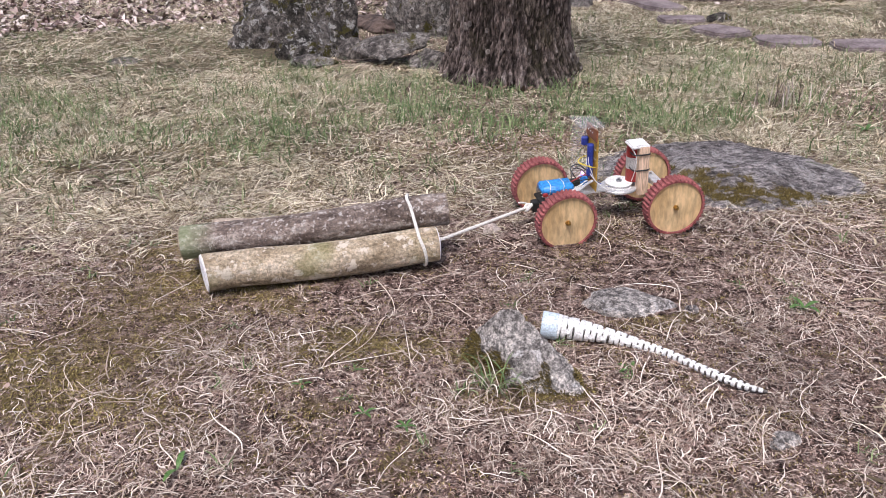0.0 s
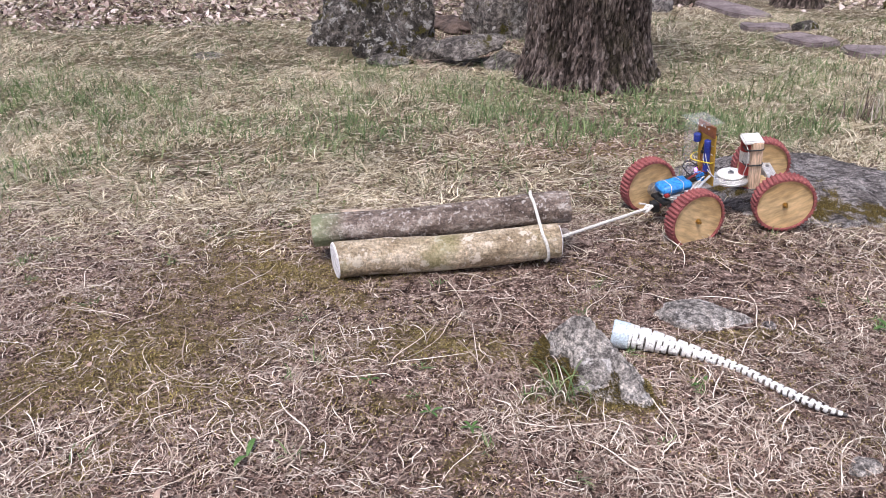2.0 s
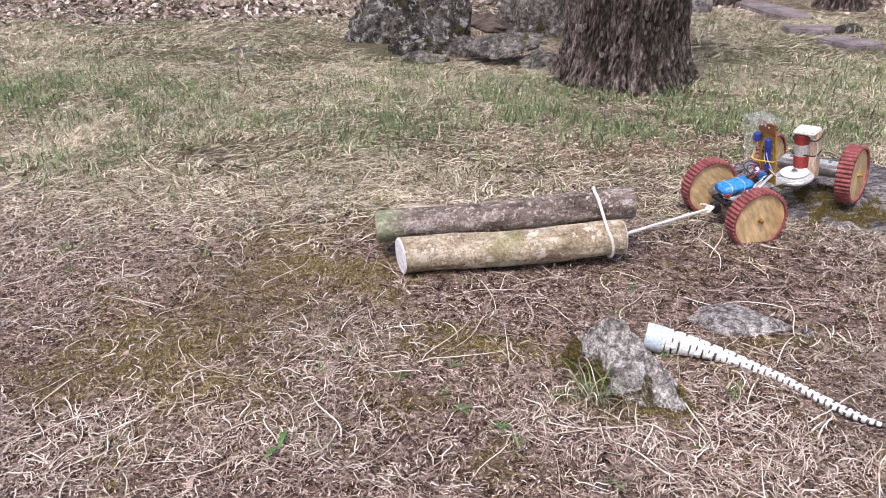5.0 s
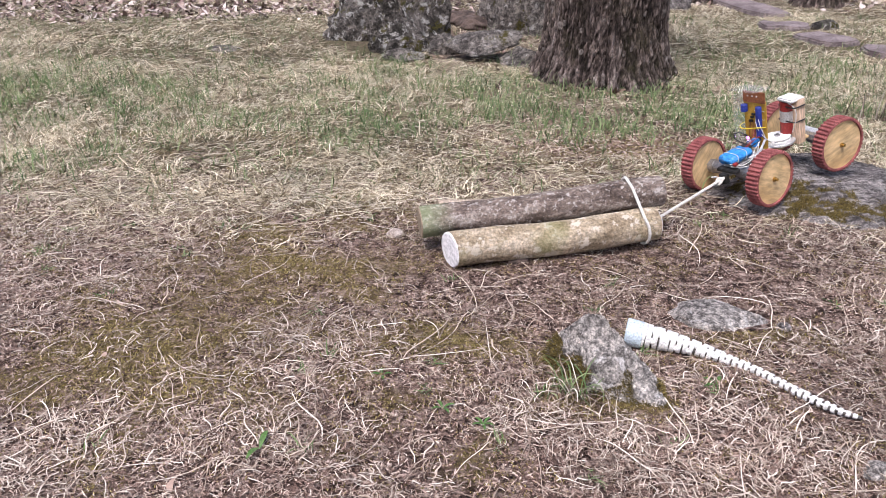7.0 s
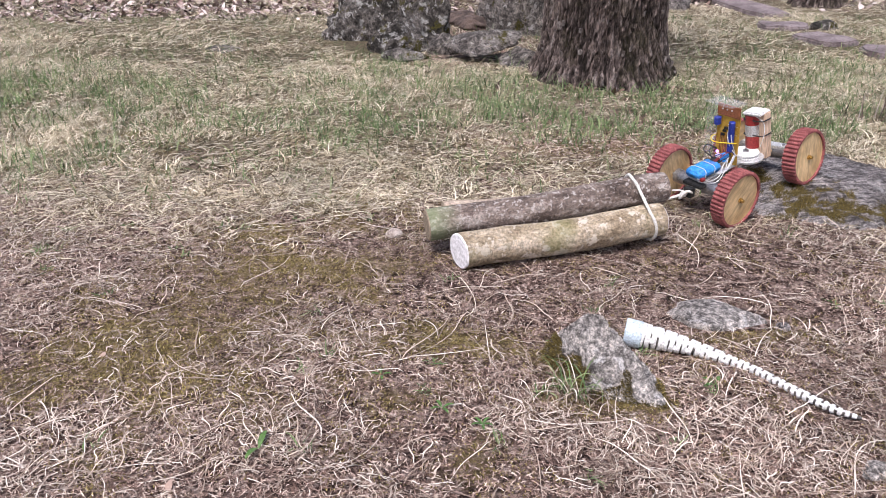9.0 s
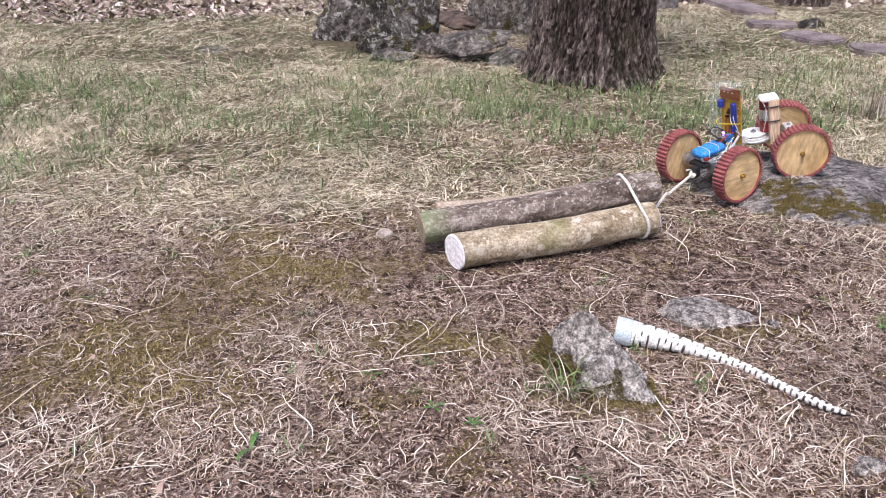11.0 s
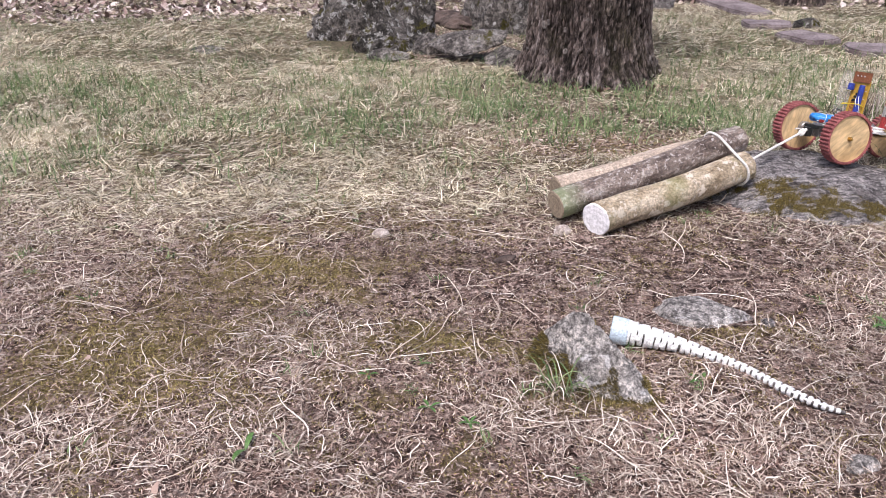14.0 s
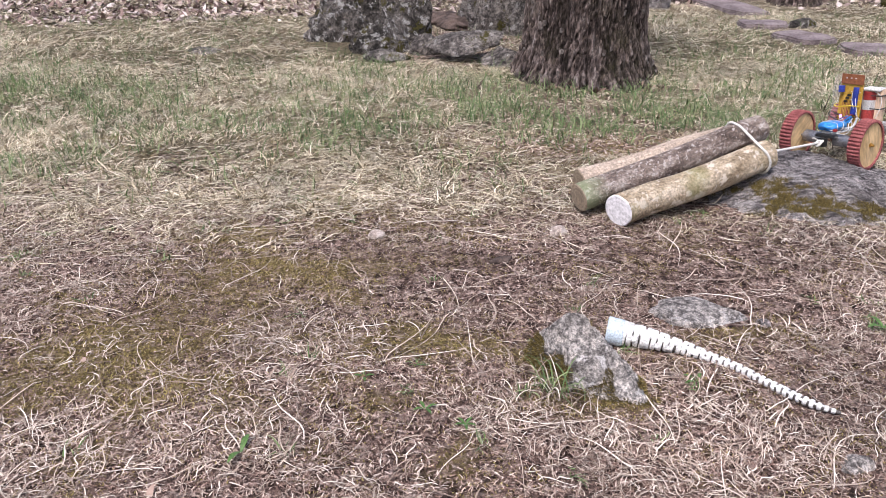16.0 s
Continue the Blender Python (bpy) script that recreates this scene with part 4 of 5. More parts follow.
def build_logs():
    bundle = new("log_bundle")
    tagged(bundle, "bundle of three cut logs tied together with white rope", "logs")
    log_part("log", (0, 0, 0), (0.472, 0, 0), 0.0385, 0.0365, PALE_BARK, CUT_WHITE, bundle, "pale mottled log with a whitish sawn end", 1, ((0.93, 1.2, 0.012, 0.001),), slant=0.2)
    log_part("log", (-0.042, 0.094, 0.020), (0.508, 0.056, 0.050), 0.034, 0.0345, DARK_BARK, CUT_BROWN, bundle, "grey-brown rough-barked log with a knot", 2, ((0.84, 4.6, 0.016, 0.006), (0.83, 2.2, 0.02, 0.004)))
    bare = log_part("log", (0.022, 0.178, 0.016), (0.45, 0.118, 0.028), 0.033, 0.026, BARE, CUT_BROWN, bundle, "thin bare log without bark", 3)
    loop = hull_loop((0.0, 0.0), 0.0405, (0.0615, 0.047), 0.0385)
    row = [(0.436 - 0.17 * (z - 0.02) + 0.003 * math.sin(y * 90), y, z) for y, z in loop]
    part("binding_rope", tube(row, 0.0034, 8, True), ROPE, bundle, "white rope tied round the logs")
    return bundle, bare


def rope_piece(length, knot):
    """Half of the tow rope, twisted, lying along +x from its start."""
    n = 40
    bm = bmesh.new()
    for k in range(3):
        w = 2 * math.pi * k / 3
        add_tube(bm, [(length * i / n, 0.0016 * math.cos(w + i * 0.7), 0.0016 * math.sin(w + i * 0.7)) for i in range(n + 1)], 0.0022, 6)
    if knot:
        for k in range(3):
            pts = [(length - 0.012 + 0.009 * k + 0.006 * math.cos(a), 0.0062 * math.sin(a), 0.0062 * math.cos(a + k)) for a in np.linspace(0, 2 * math.pi, 20, endpoint=False)]
            add_tube(bm, pts, 0.0034, 6, True)
        add_tube(bm, curve([(length, 0, 0), (length - 0.01, 0.008, 0.008), (length - 0.03, 0.01, 0.014)], 6), 0.0022, 6)
    return bm


LINK = 0.1525


def build_ropes():
    a = part("tow_rope", rope_piece(LINK, False), ROPE)
    b = part("tow_rope", rope_piece(LINK, True), ROPE)
    tagged(a, "length of white tow rope leading from the logs", "rope", "tow rope")
    tagged(b, "length of white tow rope knotted to the toy", "rope", "tow rope")
    return a, b


# ---- the ribbed spiral ----
SPINE = two_tone("dark_grey_plastic", (0.06, 0.054, 0.05), (0.16, 0.15, 0.14), 60, 0.7, dist=0.0004)


def build_spiral():
    """A printed tapering arm: white discs on a dark spine, joined by short staggered webs."""
    root = new("ribbed_cone")
    tagged(root, "white ribbed tapering plastic arm lying on the grass", "plastic part")
    path = curve([(0.335, 1.183, 0.027), (0.385, 1.167, 0.022), (0.437, 1.147, 0.016), (0.477, 1.123, 0.012), (0.513, 1.095, 0.010), (0.538, 1.064, 0.009), (0.564, 1.028, 0.009), (0.599, 0.988, 0.009), (0.632, 0.972, 0.005)], 12)
    along = [0.0]
    for p, o in zip(path, path[1:]):
        along.append(along[-1] + (o - p).length)
    sizes = ([0, 0.053, 0.11, 0.155, 0.2, 0.24, 0.285, 0.335, 0.36, 0.4], [0.0225, 0.0185, 0.0128, 0.0092, 0.0076, 0.0074, 0.0078, 0.0068, 0.0045, 0.002])

    def place(d):
        i = max(0, min(len(path) - 2, int(np.searchsorted(along, d)) - 1))
        return path[i].lerp(path[i + 1], (d - along[i]) / (along[i + 1] - along[i])), (path[i + 1] - path[i]).normalized(), float(np.interp(d, *sizes))

    core, rings = bmesh.new(), []
    for d in np.linspace(0, along[-1], 70):
        p, t, r = place(d)
        q = t.to_track_quat("Z", "Y").to_matrix()
        rings.append([core.verts.new(p + q @ Vector((math.cos(a) * r * 0.7, math.sin(a) * r * 0.7, 0))) for a in np.linspace(0, 2 * math.pi, 10, endpoint=False)])
    for p, o in zip(rings, rings[1:]):
        for i in range(10):
            core.faces.new((p[i - 1], p[i], o[i], o[i - 1]))
    core.faces.new(rings[0][::-1])
    core.faces.new(rings[-1])
    part("core", core, SPINE, root, "dark core of the arm")
    rr = random.Random(9)
    count = 35
    pitch = (along[-1] - 0.012) / count
    for k in range(count):
        d = 0.012 + pitch * k
        p, t, r = place(d)
        t = (t + Vector((rr.uniform(-0.12, 0.12), rr.uniform(-0.12, 0.12), rr.uniform(-0.1, 0.1)))).normalized()
        th = pitch * (0.42 - 0.1 * min(1, k / 20))
        ring = part("ring", rod(p - t * th, p + t * th, r * rr.uniform(0.95, 1.04), segs=20, bevel=min(0.0012, r * 0.2)), WHITE, root)
        if k < count - 2:
            q = t.to_track_quat("Z", "Y").to_matrix()
            bm = bmesh.new()
            for side in ((0.0, 0.9) if k < 14 else (0.3,)):
                a = math.pi / 2 + side * 1.2 + (0.5 if k % 2 else -0.3) + rr.uniform(-0.25, 0.25)
                w = p + q @ Vector((math.cos(a) * r * 0.7, math.sin(a) * r * 0.7, 0))
                add_rod(bm, w, w + t * pitch, r * 0.29, segs=8)
            part("web", bm, WHITE, ring, "thin bridge to the next disc")
    t = (path[1] - path[0]).normalized()
    p0 = path[0] + Vector((0, 0, -0.001))
    bm = rod(p0 - t * 0.018, p0 + t * 0.012, 0.0245, 0.0235, 32, 0.002)
    part("socket", bm, PALEBLUE, root, "pale blue socket end")


build_spiral()
rover, front_frame, wheels = build_rover()
log_bundle, bare_log = build_logs()
rope_a, rope_b = build_ropes()


# ---- grass, moss and litter ----
def clear_of(x, y):
    """Where grass can grow: off the ledge, the trunk, the stones and the flagstones."""
    ok = (ledge_height(x, y) < 0.004) & (np.hypot(x - 0.63, y - 3.32) > 0.27)
    ok &= np.hypot((x - 0.522) / 0.088, (y - 1.282) / 0.058) > 1
    ok &= np.hypot((x + 0.27) / 0.33, (y - 4.12) / 0.36) > 1
    ok &= np.hypot((x - 0.17) / 0.17, (y - 3.65) / 0.12) > 1
    for fx, fy, fw, fd in ((1.93, 5.2, 0.26, 0.75), (1.88, 4.47, 0.27, 0.22), (1.93, 4.06, 0.22, 0.3), (2.12, 3.72, 0.3, 0.24), (2.42, 3.55, 0.32, 0.26), (2.75, 3.45, 0.3, 0.28)):
        ok &= (np.abs(x - fx) > fw * 0.47) | (np.abs(y - fy) > fd * 0.47)
    return ok


def density_near(x, y):
    d = 0.5 + 0.7 * wave(x, y, 2.3, 3) + 0.45 * wave(x, y, 7, 1)
    d = np.clip(d, 0.12, 1) * (1 - bare(x, y))
    return np.clip(d, 0.03, 1) * clear_of(x, y)


def density_lawn(x, y):
    d = 0.6 + 0.4 * wave(x, y, 1.4, 2) + 0.4 * wave(x, y, 5.5, 4)
    return np.clip(d * (1 - bare(x, y)), 0.05, 1) * clear_of(x, y) * smoothstep(1.45, 2.0, y)


def density_green(x, y):
    d = 0.4 * near(x, y, 0.55, 2.7, 0.5, 0.25) + 0.6 * near(x, y, 0.95, 2.5, 0.45, 0.25) + 0.75 * near(x, y, 1.05, 2.75, 0.7, 0.35) + 0.9 * near(x, y, 0.1, 2.8, 0.4, 0.25) + 1.0 * near(x, y, -1.5, 3.05, 0.5, 0.25) + 0.9 * near(x, y, -1.1, 2.72, 0.4, 0.15) + 0.9 * near(x, y, -1.03, 2.2, 0.3, 0.12) + 0.6 * near(x, y, -0.5, 2.58, 0.35, 0.12) + 0.5 * near(x, y, -0.3, 2.4, 0.3, 0.2)
    d += 0.5 * near(x, y, -0.1, 3.3, 0.6, 0.25) + 0.4 * near(x, y, 1.7, 3.4, 0.5, 0.4) + 0.6 * near(x, y, -1.9, 3.1, 0.6, 0.4) + 0.14
    d *= 0.4 + 0.7 * wave(x, y, 3.2, 5) + 0.4 * wave(x, y, 8, 2)
    return np.clip(d, 0.0, 1) * clear_of(x, y) * smoothstep(1.6, 2.2, y)


def tufts(n, y0, y1, per, density):
    """Roots gathered into clumps."""
    cx, cy = scatter(n, y0, y1, density)
    k = rng.integers(per // 2, per, n)
    x, y = np.repeat(cx, k), np.repeat(cy, k)
    return x + rng.normal(0, 0.008, len(x)), y + rng.normal(0, 0.008, len(x))


def u(a, b, n):
    return rng.uniform(a, b, n)


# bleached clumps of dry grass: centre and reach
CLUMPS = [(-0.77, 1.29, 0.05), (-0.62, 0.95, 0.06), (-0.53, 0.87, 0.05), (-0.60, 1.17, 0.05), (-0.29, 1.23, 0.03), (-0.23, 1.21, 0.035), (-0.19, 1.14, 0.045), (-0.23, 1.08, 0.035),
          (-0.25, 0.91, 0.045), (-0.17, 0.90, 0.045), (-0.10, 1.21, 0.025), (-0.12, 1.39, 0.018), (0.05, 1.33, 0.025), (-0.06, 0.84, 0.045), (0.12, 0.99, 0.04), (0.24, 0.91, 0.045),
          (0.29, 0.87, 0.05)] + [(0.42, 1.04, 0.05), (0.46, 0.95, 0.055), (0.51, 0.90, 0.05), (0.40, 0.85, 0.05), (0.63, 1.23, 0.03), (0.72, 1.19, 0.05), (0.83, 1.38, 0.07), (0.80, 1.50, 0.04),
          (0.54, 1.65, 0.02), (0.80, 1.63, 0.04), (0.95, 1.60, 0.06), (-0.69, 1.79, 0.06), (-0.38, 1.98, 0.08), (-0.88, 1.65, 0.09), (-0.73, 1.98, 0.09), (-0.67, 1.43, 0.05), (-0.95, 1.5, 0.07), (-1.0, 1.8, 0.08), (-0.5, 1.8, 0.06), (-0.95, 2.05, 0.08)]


def build_grass():
    x, y = scatter(12000, 0.5, 2.05, density_near)
    n = len(x)
    blades("dry_grass", x, y, 0.01 + 0.05 * u(0, 1, n) ** 1.6, u(0.0005, 0.0016, n), u(0.0, 0.25, n), u(0.1, 0.6, n), STRAW, "pale dry grass stems lying over bare soil", 6, 0.42)
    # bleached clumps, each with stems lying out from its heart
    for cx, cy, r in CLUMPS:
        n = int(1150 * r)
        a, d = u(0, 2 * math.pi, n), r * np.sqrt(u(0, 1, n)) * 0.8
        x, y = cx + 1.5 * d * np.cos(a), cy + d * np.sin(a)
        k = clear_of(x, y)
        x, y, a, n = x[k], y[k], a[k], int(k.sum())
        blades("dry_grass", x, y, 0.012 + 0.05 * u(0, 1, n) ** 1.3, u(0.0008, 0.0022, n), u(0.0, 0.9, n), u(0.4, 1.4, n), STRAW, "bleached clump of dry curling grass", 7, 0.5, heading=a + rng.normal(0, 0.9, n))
    # brown chaff and needle litter between the stems
    x, y = scatter(140000, 0.55, 2.1, lambda a, b: (0.3 + 0.7 * (1 - bare(a, b))) * (1 - 0.85 * moss_field(a, b)) * clear_of(a, b))
    n = len(x)
    blades("chaff", x, y, u(0.004, 0.016, n), u(0.0008, 0.0022, n), u(0.0, 0.15, n), u(-0.1, 0.2, n), CHAFF, "brown chaff and needle litter on the soil", 2, 0.12, hover=0.0012)
    x, y = scatter(900, 0.7, 2.3, lambda a, b: (0.3 + 0.7 * near(a, b, 0.95, 1.5, 0.5, 0.3)) * clear_of(a, b) * (1 - 0.7 * bare(a, b)))
    n = len(x)
    blades("dry_grass", x, y, u(0.07, 0.19, n), u(0.0009, 0.002, n), u(0.0, 0.15, n), u(0.1, 0.5, n), STRAW, "long bleached grass stems lying flat", 8, 0.35)
    x, y = scatter(16000, 2.0, 4.6, lambda a, b: np.clip(bare(a, b) - 0.25, 0, 1) * clear_of(a, b))
    n = len(x)
    blades("chaff", x, y, u(0.01, 0.03, n), u(0.002, 0.006, n), u(0.0, 0.25, n), u(-0.1, 0.3, n), CHAFF, "brown leaf crumbs on the worn lawn", 2, 0.12, hover=0.002)
    # lawn, combed in swirls
    comb = lambda a, b: 2.2 * wave(a, b, 0.9, 3) + rng.normal(0, 0.8, len(a))
    x, y = scatter(45000, 1.6, 6.5, lambda a, b: (1 - bare(a, b)) * clear_of(a, b) * smoothstep(1.6, 2.2, b))
    n = len(x)
    blades("thatch", x, y, u(0.03, 0.08, n), u(0.0014, 0.003, n), u(0.0, 0.2, n), u(0.2, 0.6, n), LAWN, "matted thatch under the lawn", 3, 0.4, heading=comb(x, y))
    x, y = scatter(62000, 1.5, 3.6, density_lawn)
    n = len(x)
    blades("faded_lawn", x, y, u(0.03, 0.1, n), u(0.0009, 0.0022, n), u(0.0, 0.4, n), u(0.3, 1.2, n), LAWN, "faded straw-coloured lawn grass", 5, 0.6, heading=comb(x, y))
    x, y = tufts(420, 1.75, 4.2, 30, density_lawn)
    n = len(x)
    blades("faded_lawn", x, y, u(0.04, 0.1, n), u(0.0012, 0.003, n), u(0.1, 1.0, n), u(0.6, 1.7, n), LAWN, "bleached tussocks in the lawn", 5, 0.5)
    x, y = scatter(80000, 3.2, 7.5, density_lawn)
    n = len(x)
    blades("faded_lawn", x, y, u(0.04, 0.12, n), u(0.0014, 0.0032, n), u(0.0, 0.5, n), u(0.3, 1.2, n), LAWN, "faded straw-coloured lawn grass farther off", 3, 0.5, heading=comb(x, y))
    x, y = scatter(17000, 1.7, 4.8, density_green)
    n = len(x)
    blades("green_grass", x, y, u(0.03, 0.085, n), u(0.0012, 0.0028, n), u(0.4, 1.4, n), u(0.2, 1.2, n), GREEN, "young green grass among the straw", 4, 0.35)
    x, y = tufts(70, 0.75, 2.0, 12, density_near)
    n = len(x)
    blades("green_grass", x, y, u(0.01, 0.035, n), u(0.0012, 0.0026, n), u(0.3, 1.3, n), u(0.2, 1.0, n), GREEN, "small green grass shoots in the straw", 4, 0.4)
    x, y = 0.215 + rng.normal(0, 0.014, 22), 1.03 + rng.normal(0, 0.006, 22)
    blades("green_grass", x, y, u(0.05, 0.1, 22), u(0.0014, 0.0024, 22), u(0.7, 1.4, 22), u(0.8, 1.6, 22), GREEN, "grass tuft at the foot of the pointed stone", 6, 0.4)
    x, y = 0.205 + rng.normal(0, 0.015, 18), 1.03 + rng.normal(0, 0.01, 18)
    blades("dry_grass", x, y, u(0.05, 0.11, 18), u(0.0014, 0.0024, 18), u(0.5, 1.3, 18), u(1.0, 1.8, 18), STRAW, "bleached stems bent over at the pointed stone", 7, 0.5)
    x, y = 1.5 + rng.normal(0, 0.06, 40), 2.62 + rng.normal(0, 0.03, 40)
    blades("dark_stems", x, y, u(0.06, 0.13, 40), u(0.002, 0.004, 40), u(1.2, 1.55, 40), u(0.0, 0.3, 40), LITTER, "dark dead stems standing in the grass", 4, 0.2)
    # the lawn goes on around, beyond what lies ahead
    x, y = u(-6, 6, 60000), u(-3, 9, 60000)
    keep = (np.abs(x) > 0.25 + 0.6 * np.maximum(y, 0)) | (y < 0.5)
    x, y = x[keep], y[keep]
    n = len(x)
    blades("faded_lawn", x, y, u(0.04, 0.11, n), u(0.003, 0.006, n), u(0.05, 0.8, n), u(0.4, 1.5, n), LAWN, "faded lawn around the clearing", 3, 0.5)
    # moss on the ledge and in the soil
    top = lambda a, b: np.maximum(ground_height(a, b), ledge_height(a, b))
    x, y = u(0.66, 1.36, 280000), u(1.64, 2.02, 280000)
    f = near(x, y, 0.9, 1.80, 0.1, 0.055) + 0.9 * near(x, y, 1.06, 1.745, 0.14, 0.03) + 0.9 * near(x, y, 0.79, 1.92, 0.05, 0.07) + 0.4 * near(x, y, 1.27, 1.745, 0.06, 0.02)
    keep = rng.random(280000) < np.clip(f * 2.6 - 0.7 + 0.5 * wave(x, y, 13, 3) + 0.4 * wave(x, y, 31, 1), 0, 1)
    x, y = x[keep], y[keep]
    n = len(x)
    cover = blades("moss", x, y, u(0.002, 0.006, n), u(0.001, 0.002, n), u(0.2, 1.5, n), u(0.0, 0.6, n), DARK_MOSS, "olive moss on the flank of the ledge", 2, 0.5, base=top, hover=0.0015)
    cover.parent = ledge
    del cover["category"]
    x, y = scatter(130000, 0.6, 2.5, lambda a, b: moss_field(a, b) * clear_of(a, b))
    n = len(x)
    blades("moss", x, y, u(0.0015, 0.005, n), u(0.001, 0.002, n), u(0.1, 1.3, n), u(0.0, 0.6, n), MOSS, "olive moss cushions in the soil", 2, 0.5, hover=0.001)
    # leaf litter at the far edge of the lawn
    x, y = scatter(17000, 4.4, 8.0, lambda a, b: np.clip(smoothstep(4.75, 5.15, b + 0.12 * wave(a, b, 3, 1) - 0.12 * a) * (a < 0.7) + smoothstep(4.9, 5.6, b) * (a > 2.35) + 0.5 * smoothstep(5.1, 5.5, b) * (a > 1.2) * (a < 1.8), 0, 1))
    n = len(x)
    blades("leaf_litter", x, y, u(0.025, 0.065, n), u(0.016, 0.036, n), u(0.0, 0.8, n), u(-0.5, 1.2, n), LITTER, "fallen brown leaves at the edge of the lawn", 3, 0.5)
    x, y = scatter(110, 0.8, 5.0, lambda a, b: 1.0 * clear_of(a, b))
    n = len(x)
    blades("leaf_litter", x, y, u(0.01, 0.024, n), u(0.006, 0.013, n), u(0.1, 0.7, n), u(-0.3, 0.8, n), DEAD_LEAF, "scattered dead leaves on the grass", 3, 0.4)
    x, y = 0.63 + rng.normal(0, 0.14, 160), 3.03 + rng.normal(0, 0.03, 160)
    blades("leaf_litter", x, y, u(0.02, 0.045, 160), u(0.012, 0.028, 160), u(0.1, 1.2, 160), u(-0.3, 0.8, 160), DEAD_LEAF, "dead leaves and bark flakes at the tree foot", 3, 0.4)


build_grass()


def weed(x, y, size, count, turn):
    """A small rosette of broad leaves."""
    root = new("weed")
    root.matrix_basis = pose(x, y, 0.002, 0, 0, turn)
    for k in range(count):
        V, F = [], []
        for j in range(9):
            s = j / 8
            w = size * 0.13 * math.sin(math.pi * min(1, s * 0.92 + 0.08)) ** 0.8
            z = size * (0.24 * math.sin(s * 2.4) + 0.06)
            for c in (-1, 0, 1):
                V.append((s * size, c * w, z + abs(c) * w * 0.35))
        for j in range(8):
            for c in (0, 1):
                F.append((j * 3 + c, j * 3 + 3 + c, j * 3 + 4 + c, j * 3 + 1 + c))
        lf = link("leaf", V, F, WEED, root, True)
        lf.matrix_basis = pose(0, 0, 0, 0, 0, (160 if count < 3 else 70 if count < 4 else 360 / count) * k + 9 * (k % 2))
    tagged(root, "small green broad-leaved weed in the dry grass", "weed")


WEED = two_tone("weed_leaf", (0.06, 0.13, 0.03), (0.12, 0.22, 0.06), 60, 0.5, dist=0.0008)
for wx, wy, ws, wc, wt in ((-0.262, 0.905, 0.034, 2, 80), (0.0, 1.0, 0.02, 4, 20), (0.06, 0.96, 0.018, 5, 50), (0.83, 1.22, 0.035, 4, 10), (1.62, 2.28, 0.05, 4, 40), (-0.1, 1.09, 0.018, 4, 0), (0.44, 1.06, 0.025, 3, 60), (0.2, 1.19, 0.02, 4, 0)):
    weed(wx, wy, ws, wc, wt)


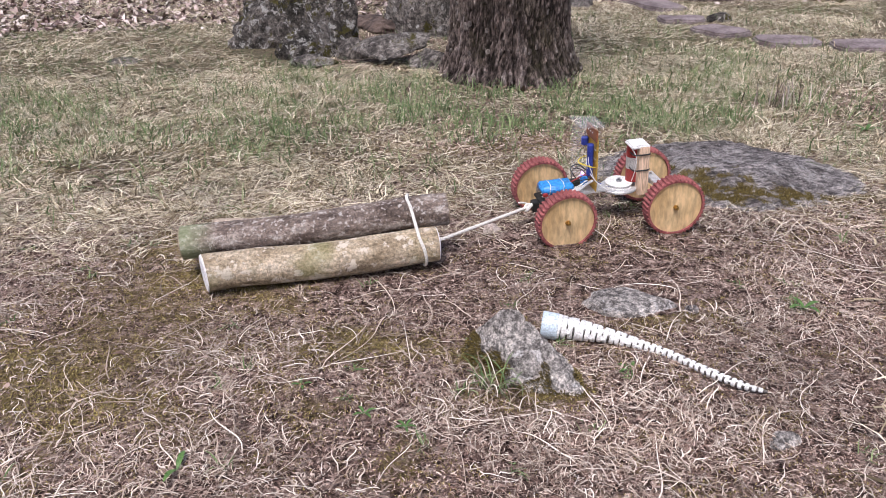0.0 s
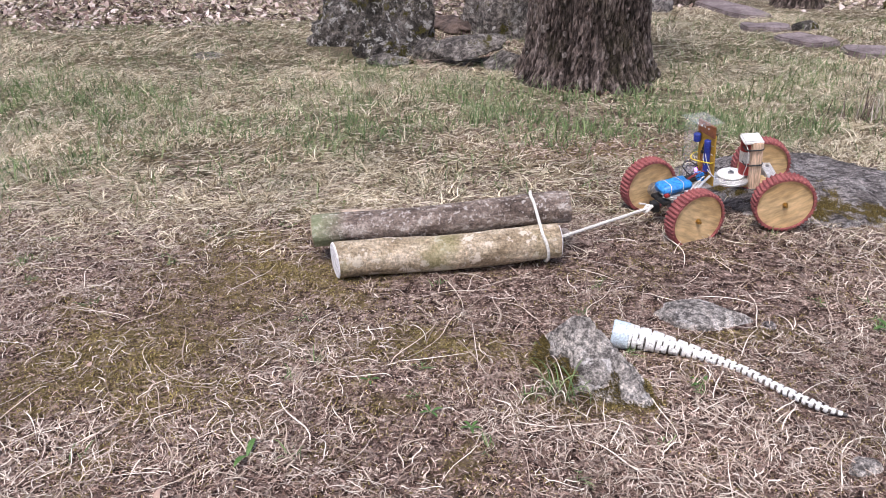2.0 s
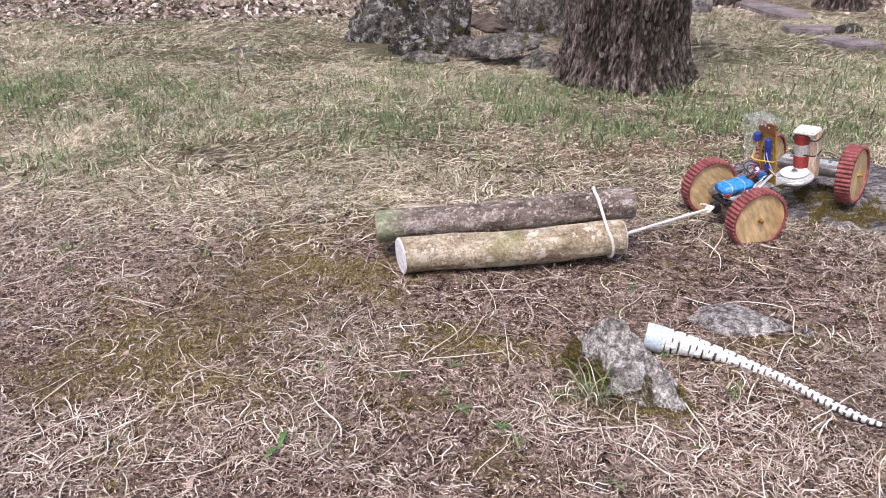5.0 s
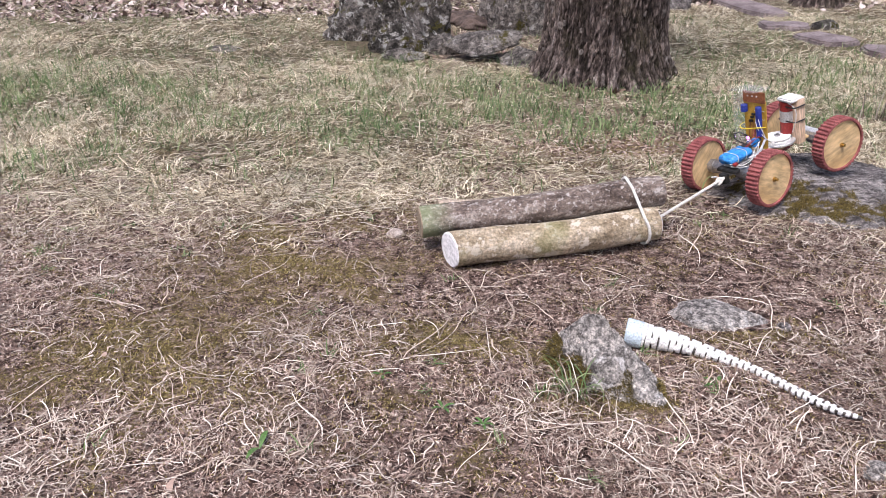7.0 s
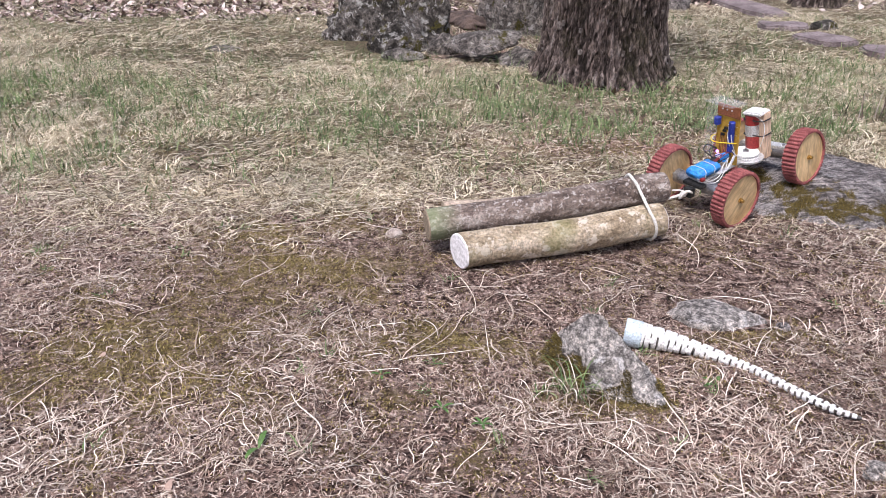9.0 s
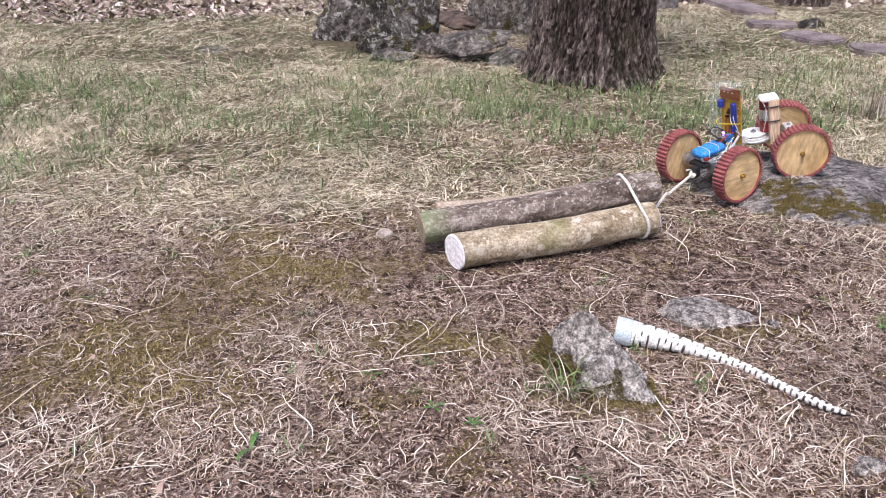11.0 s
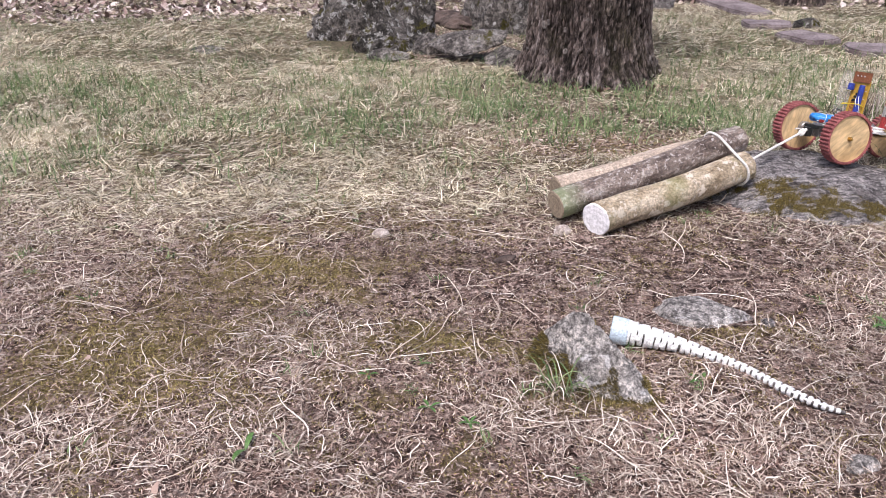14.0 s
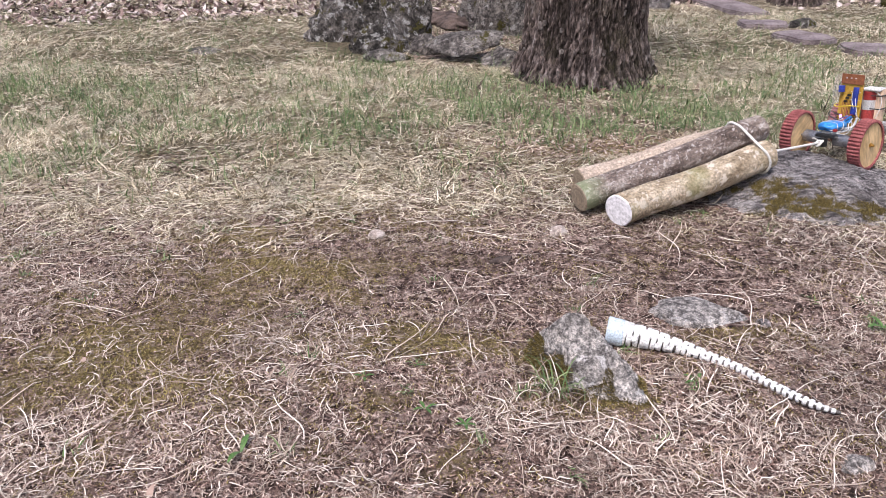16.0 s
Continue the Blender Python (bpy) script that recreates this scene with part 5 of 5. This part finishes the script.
def motions():
    """The toy drives, swings its front axle, slips back once, and drags the logs."""
    # seconds; place and turn of the rear half; steering angle and lean of the front half
    drive = [
        (0, 0.456, 1.689, 0.058, 3.9, -2.9, 4.7, -3.2, -1.9),
        (0.5, 0.460, 1.667, 0.066, 1.3, -1.7, 12.4, 9.0, -0.6),
        (1, 0.522, 1.697, 0.062, 1.6, -3.7, 10.5, 43.7, -1.3),
        (1.5, 0.549, 1.722, 0.059, 2.8, -4.4, 22.7, 2.0, -2.2),
        (2, 0.570, 1.732, 0.060, 4.1, -7.4, 16.8, -22.9, 0.8),
        (2.5, 0.579, 1.731, 0.058, 4.6, -6.9, 11.9, 5.5, -2.3),
        (3, 0.584, 1.726, 0.057, 3.5, -7.4, 10.3, 41.4, -4.2),
        (5.5, 0.676, 1.768, 0.065, 1.0, -13.0, 19.6, 25.2, 2.1),
        (6, 0.727, 1.827, 0.079, -1.1, -14.8, 29.0, -12.1, 2.1),
        (6.5, 0.726, 1.844, 0.082, -3.5, -14.2, 30.8, -13.6, 1.6),
        (7, 0.730, 1.873, 0.083, -6.0, -11.7, 33.4, -9.9, 0.7),
        (7.5, 0.725, 1.880, 0.085, -6.0, -11.7, 32.8, -10.5, -0.6),
        (8, 0.734, 1.888, 0.086, -6.3, -11.2, 33.0, -10.7, -1.0),
        (8.5, 0.735, 1.894, 0.084, -7.2, -11.2, 32.3, -10.6, -0.6),
        (9, 0.626, 1.799, 0.073, 2.3, -8.9, 34.4, 2.4, -7.1),
        (9.2, 0.600, 1.781, 0.066, 1.8, -7.8, 34.6, 8.8, -7.3),
        (11.3, 0.717, 1.923, 0.087, -4.1, -11.7, 26.0, -39.7, -0.1),
        (11.5, 0.723, 1.910, 0.093, -5.2, -9.9, 24.3, -38.4, 0.9),
        (12, 0.760, 1.936, 0.096, -5.7, -8.4, 20.4, -37.4, 1.8),
        (12.5, 0.824, 1.970, 0.107, -6.8, -3.8, 19.2, -40.1, -0.9),
        (13, 0.896, 2.001, 0.120, -4.6, 3.6, 20.2, -38.6, -3.9),
        (13.5, 0.979, 2.051, 0.120, -5.4, 7.4, 18.3, -37.4, -0.5),
        (14, 1.076, 2.082, 0.113, -6.4, 9.8, 11.7, -21.7, 2.9),
        (14.5, 1.145, 2.099, 0.093, -7.3, 6.4, 15.4, -10.3, 2.7),
        (15, 1.168, 2.103, 0.087, -4.6, 3.3, 26.3, -1.2, 1.5),
        (15.5, 1.157, 2.120, 0.081, -4.6, 1.9, 28.2, 6.9, 1.4),
        (16, 1.148, 2.134, 0.076, -4.8, 2.9, 35.4, 0.8, -1.5),
    ]
    # seconds; place and turn of the log bundle
    drag = [
        (0, -0.304, 1.446, 0.044, 7.1, -0.7, 7.5),
        (0.5, -0.277, 1.457, 0.042, 7.0, -1.5, 5.6),
        (1, -0.240, 1.471, 0.038, 6.9, -2.7, 3.1),
        (1.5, -0.215, 1.477, 0.038, 6.8, -1.6, 5.6),
        (2, -0.193, 1.478, 0.038, 6.7, -1.2, 7.4),
        (2.5, -0.184, 1.479, 0.038, 6.6, -1.6, 7.0),
        (3, -0.180, 1.478, 0.038, 6.6, -1.9, 6.4),
        (5.5, -0.076, 1.481, 0.039, 6.3, -1.8, 10.2),
        (6, -0.006, 1.500, 0.038, 6.3, -1.7, 11.7),
        (6.5, 0.001, 1.500, 0.038, 6.4, -1.3, 13.3),
        (7, 0.016, 1.502, 0.038, 6.6, -0.8, 15.2),
        (7.5, 0.021, 1.494, 0.038, 6.0, -1.1, 16.1),
        (8, 0.032, 1.491, 0.038, 5.6, -1.3, 17.9),
        (8.5, 0.035, 1.491, 0.038, 5.1, -1.4, 18.6),
        (9, 0.037, 1.495, 0.038, 4.8, -1.5, 17.4),
        (9.2, 0.037, 1.495, 0.038, 4.8, -1.5, 17.4),
        (11.3, 0.047, 1.489, 0.038, 2.0, -1.2, 18.9),
        (11.5, 0.047, 1.489, 0.038, 2.0, -1.2, 18.9),
        (12, 0.087, 1.495, 0.038, 0.0, -1.0, 22.8),
        (12.5, 0.153, 1.520, 0.036, -2.8, -2.2, 25.6),
        (13, 0.223, 1.561, 0.038, -2.8, -2.1, 26.0),
        (13.5, 0.305, 1.606, 0.038, -3.0, -2.8, 26.4),
        (14, 0.382, 1.656, 0.038, -3.0, -5.9, 28.1),
        (14.5, 0.428, 1.694, 0.039, -3.3, -7.1, 27.7),
        (15, 0.451, 1.697, 0.043, -3.6, -7.4, 27.1),
        (15.5, 0.453, 1.697, 0.044, -3.8, -7.2, 26.9),
        (16, 0.453, 1.701, 0.042, -4.0, -7.8, 26.5),
    ]
    rover_rows = [(t, pose(x, y, z, rx, ry, rz)) for t, x, y, z, rx, ry, rz, st, le in drive]
    walk(rover, rover_rows)
    swing = [(t, pose(PIVOT, 0, 0, le, 0, st)) for t, x, y, z, rx, ry, rz, st, le in drive]
    walk(front_frame, swing)
    for fore, side, w in wheels:
        rows, angle, last = [], 0.0, None
        for (t, m), (_, f) in zip(rover_rows, swing):
            seat = f @ pose(NOSE, side * HALF_TRACK, 0) if fore else pose(0, side * HALF_TRACK, 0)
            now = m @ seat
            if last:
                step = (now.translation - last.translation).dot(last.to_3x3() @ Vector((1, 0, 0)))
                angle += max(-80, min(80, math.degrees(step / R_WHEEL)))
            last = now
            rows.append((t, seat @ pose(0, 0, 0, 0, angle, 0)))
        walk(w, rows)
    log_rows = [(t, pose(x, y, z, rx, ry, rz)) for t, x, y, z, rx, ry, rz in drag]
    walk(log_bundle, log_rows)
    # the third log lies loose behind the others and keeps to the ground
    rest = bare_log.matrix_basis.copy()
    walk(bare_log, [(t, Matrix.Translation((0, 0, -0.184 * math.sin(radians(rx + 3)))) @ rest) for t, x, y, z, rx, ry, rz in drag])
    first, second = [], []
    for (t, m), (t2, b) in zip(rover_rows, log_rows):
        tie, hook = b @ Vector((0.474, 0.01, 0.0)), m @ Vector((-0.052, 0, -0.004))
        half = (hook - tie) / 2
        sag = math.sqrt(max(0.0, LINK ** 2 - half.length ** 2))
        if half.length > 0.85 * LINK:
            sag = 0.0
        mid = tie + half + Vector((-0.6, 0.6, -0.4)).normalized() * sag
        mid.z = max(mid.z, 0.008)
        first.append((t, Matrix.Translation(tie) @ (mid - tie).to_track_quat("X", "Z").to_matrix().to_4x4()))
        q = (hook - mid).to_track_quat("X", "Z").to_matrix().to_4x4()
        second.append((t, Matrix.Translation(hook) @ q @ Matrix.Translation((-LINK, 0, 0))))
    walk(rope_a, first)
    walk(rope_b, second)


motions()
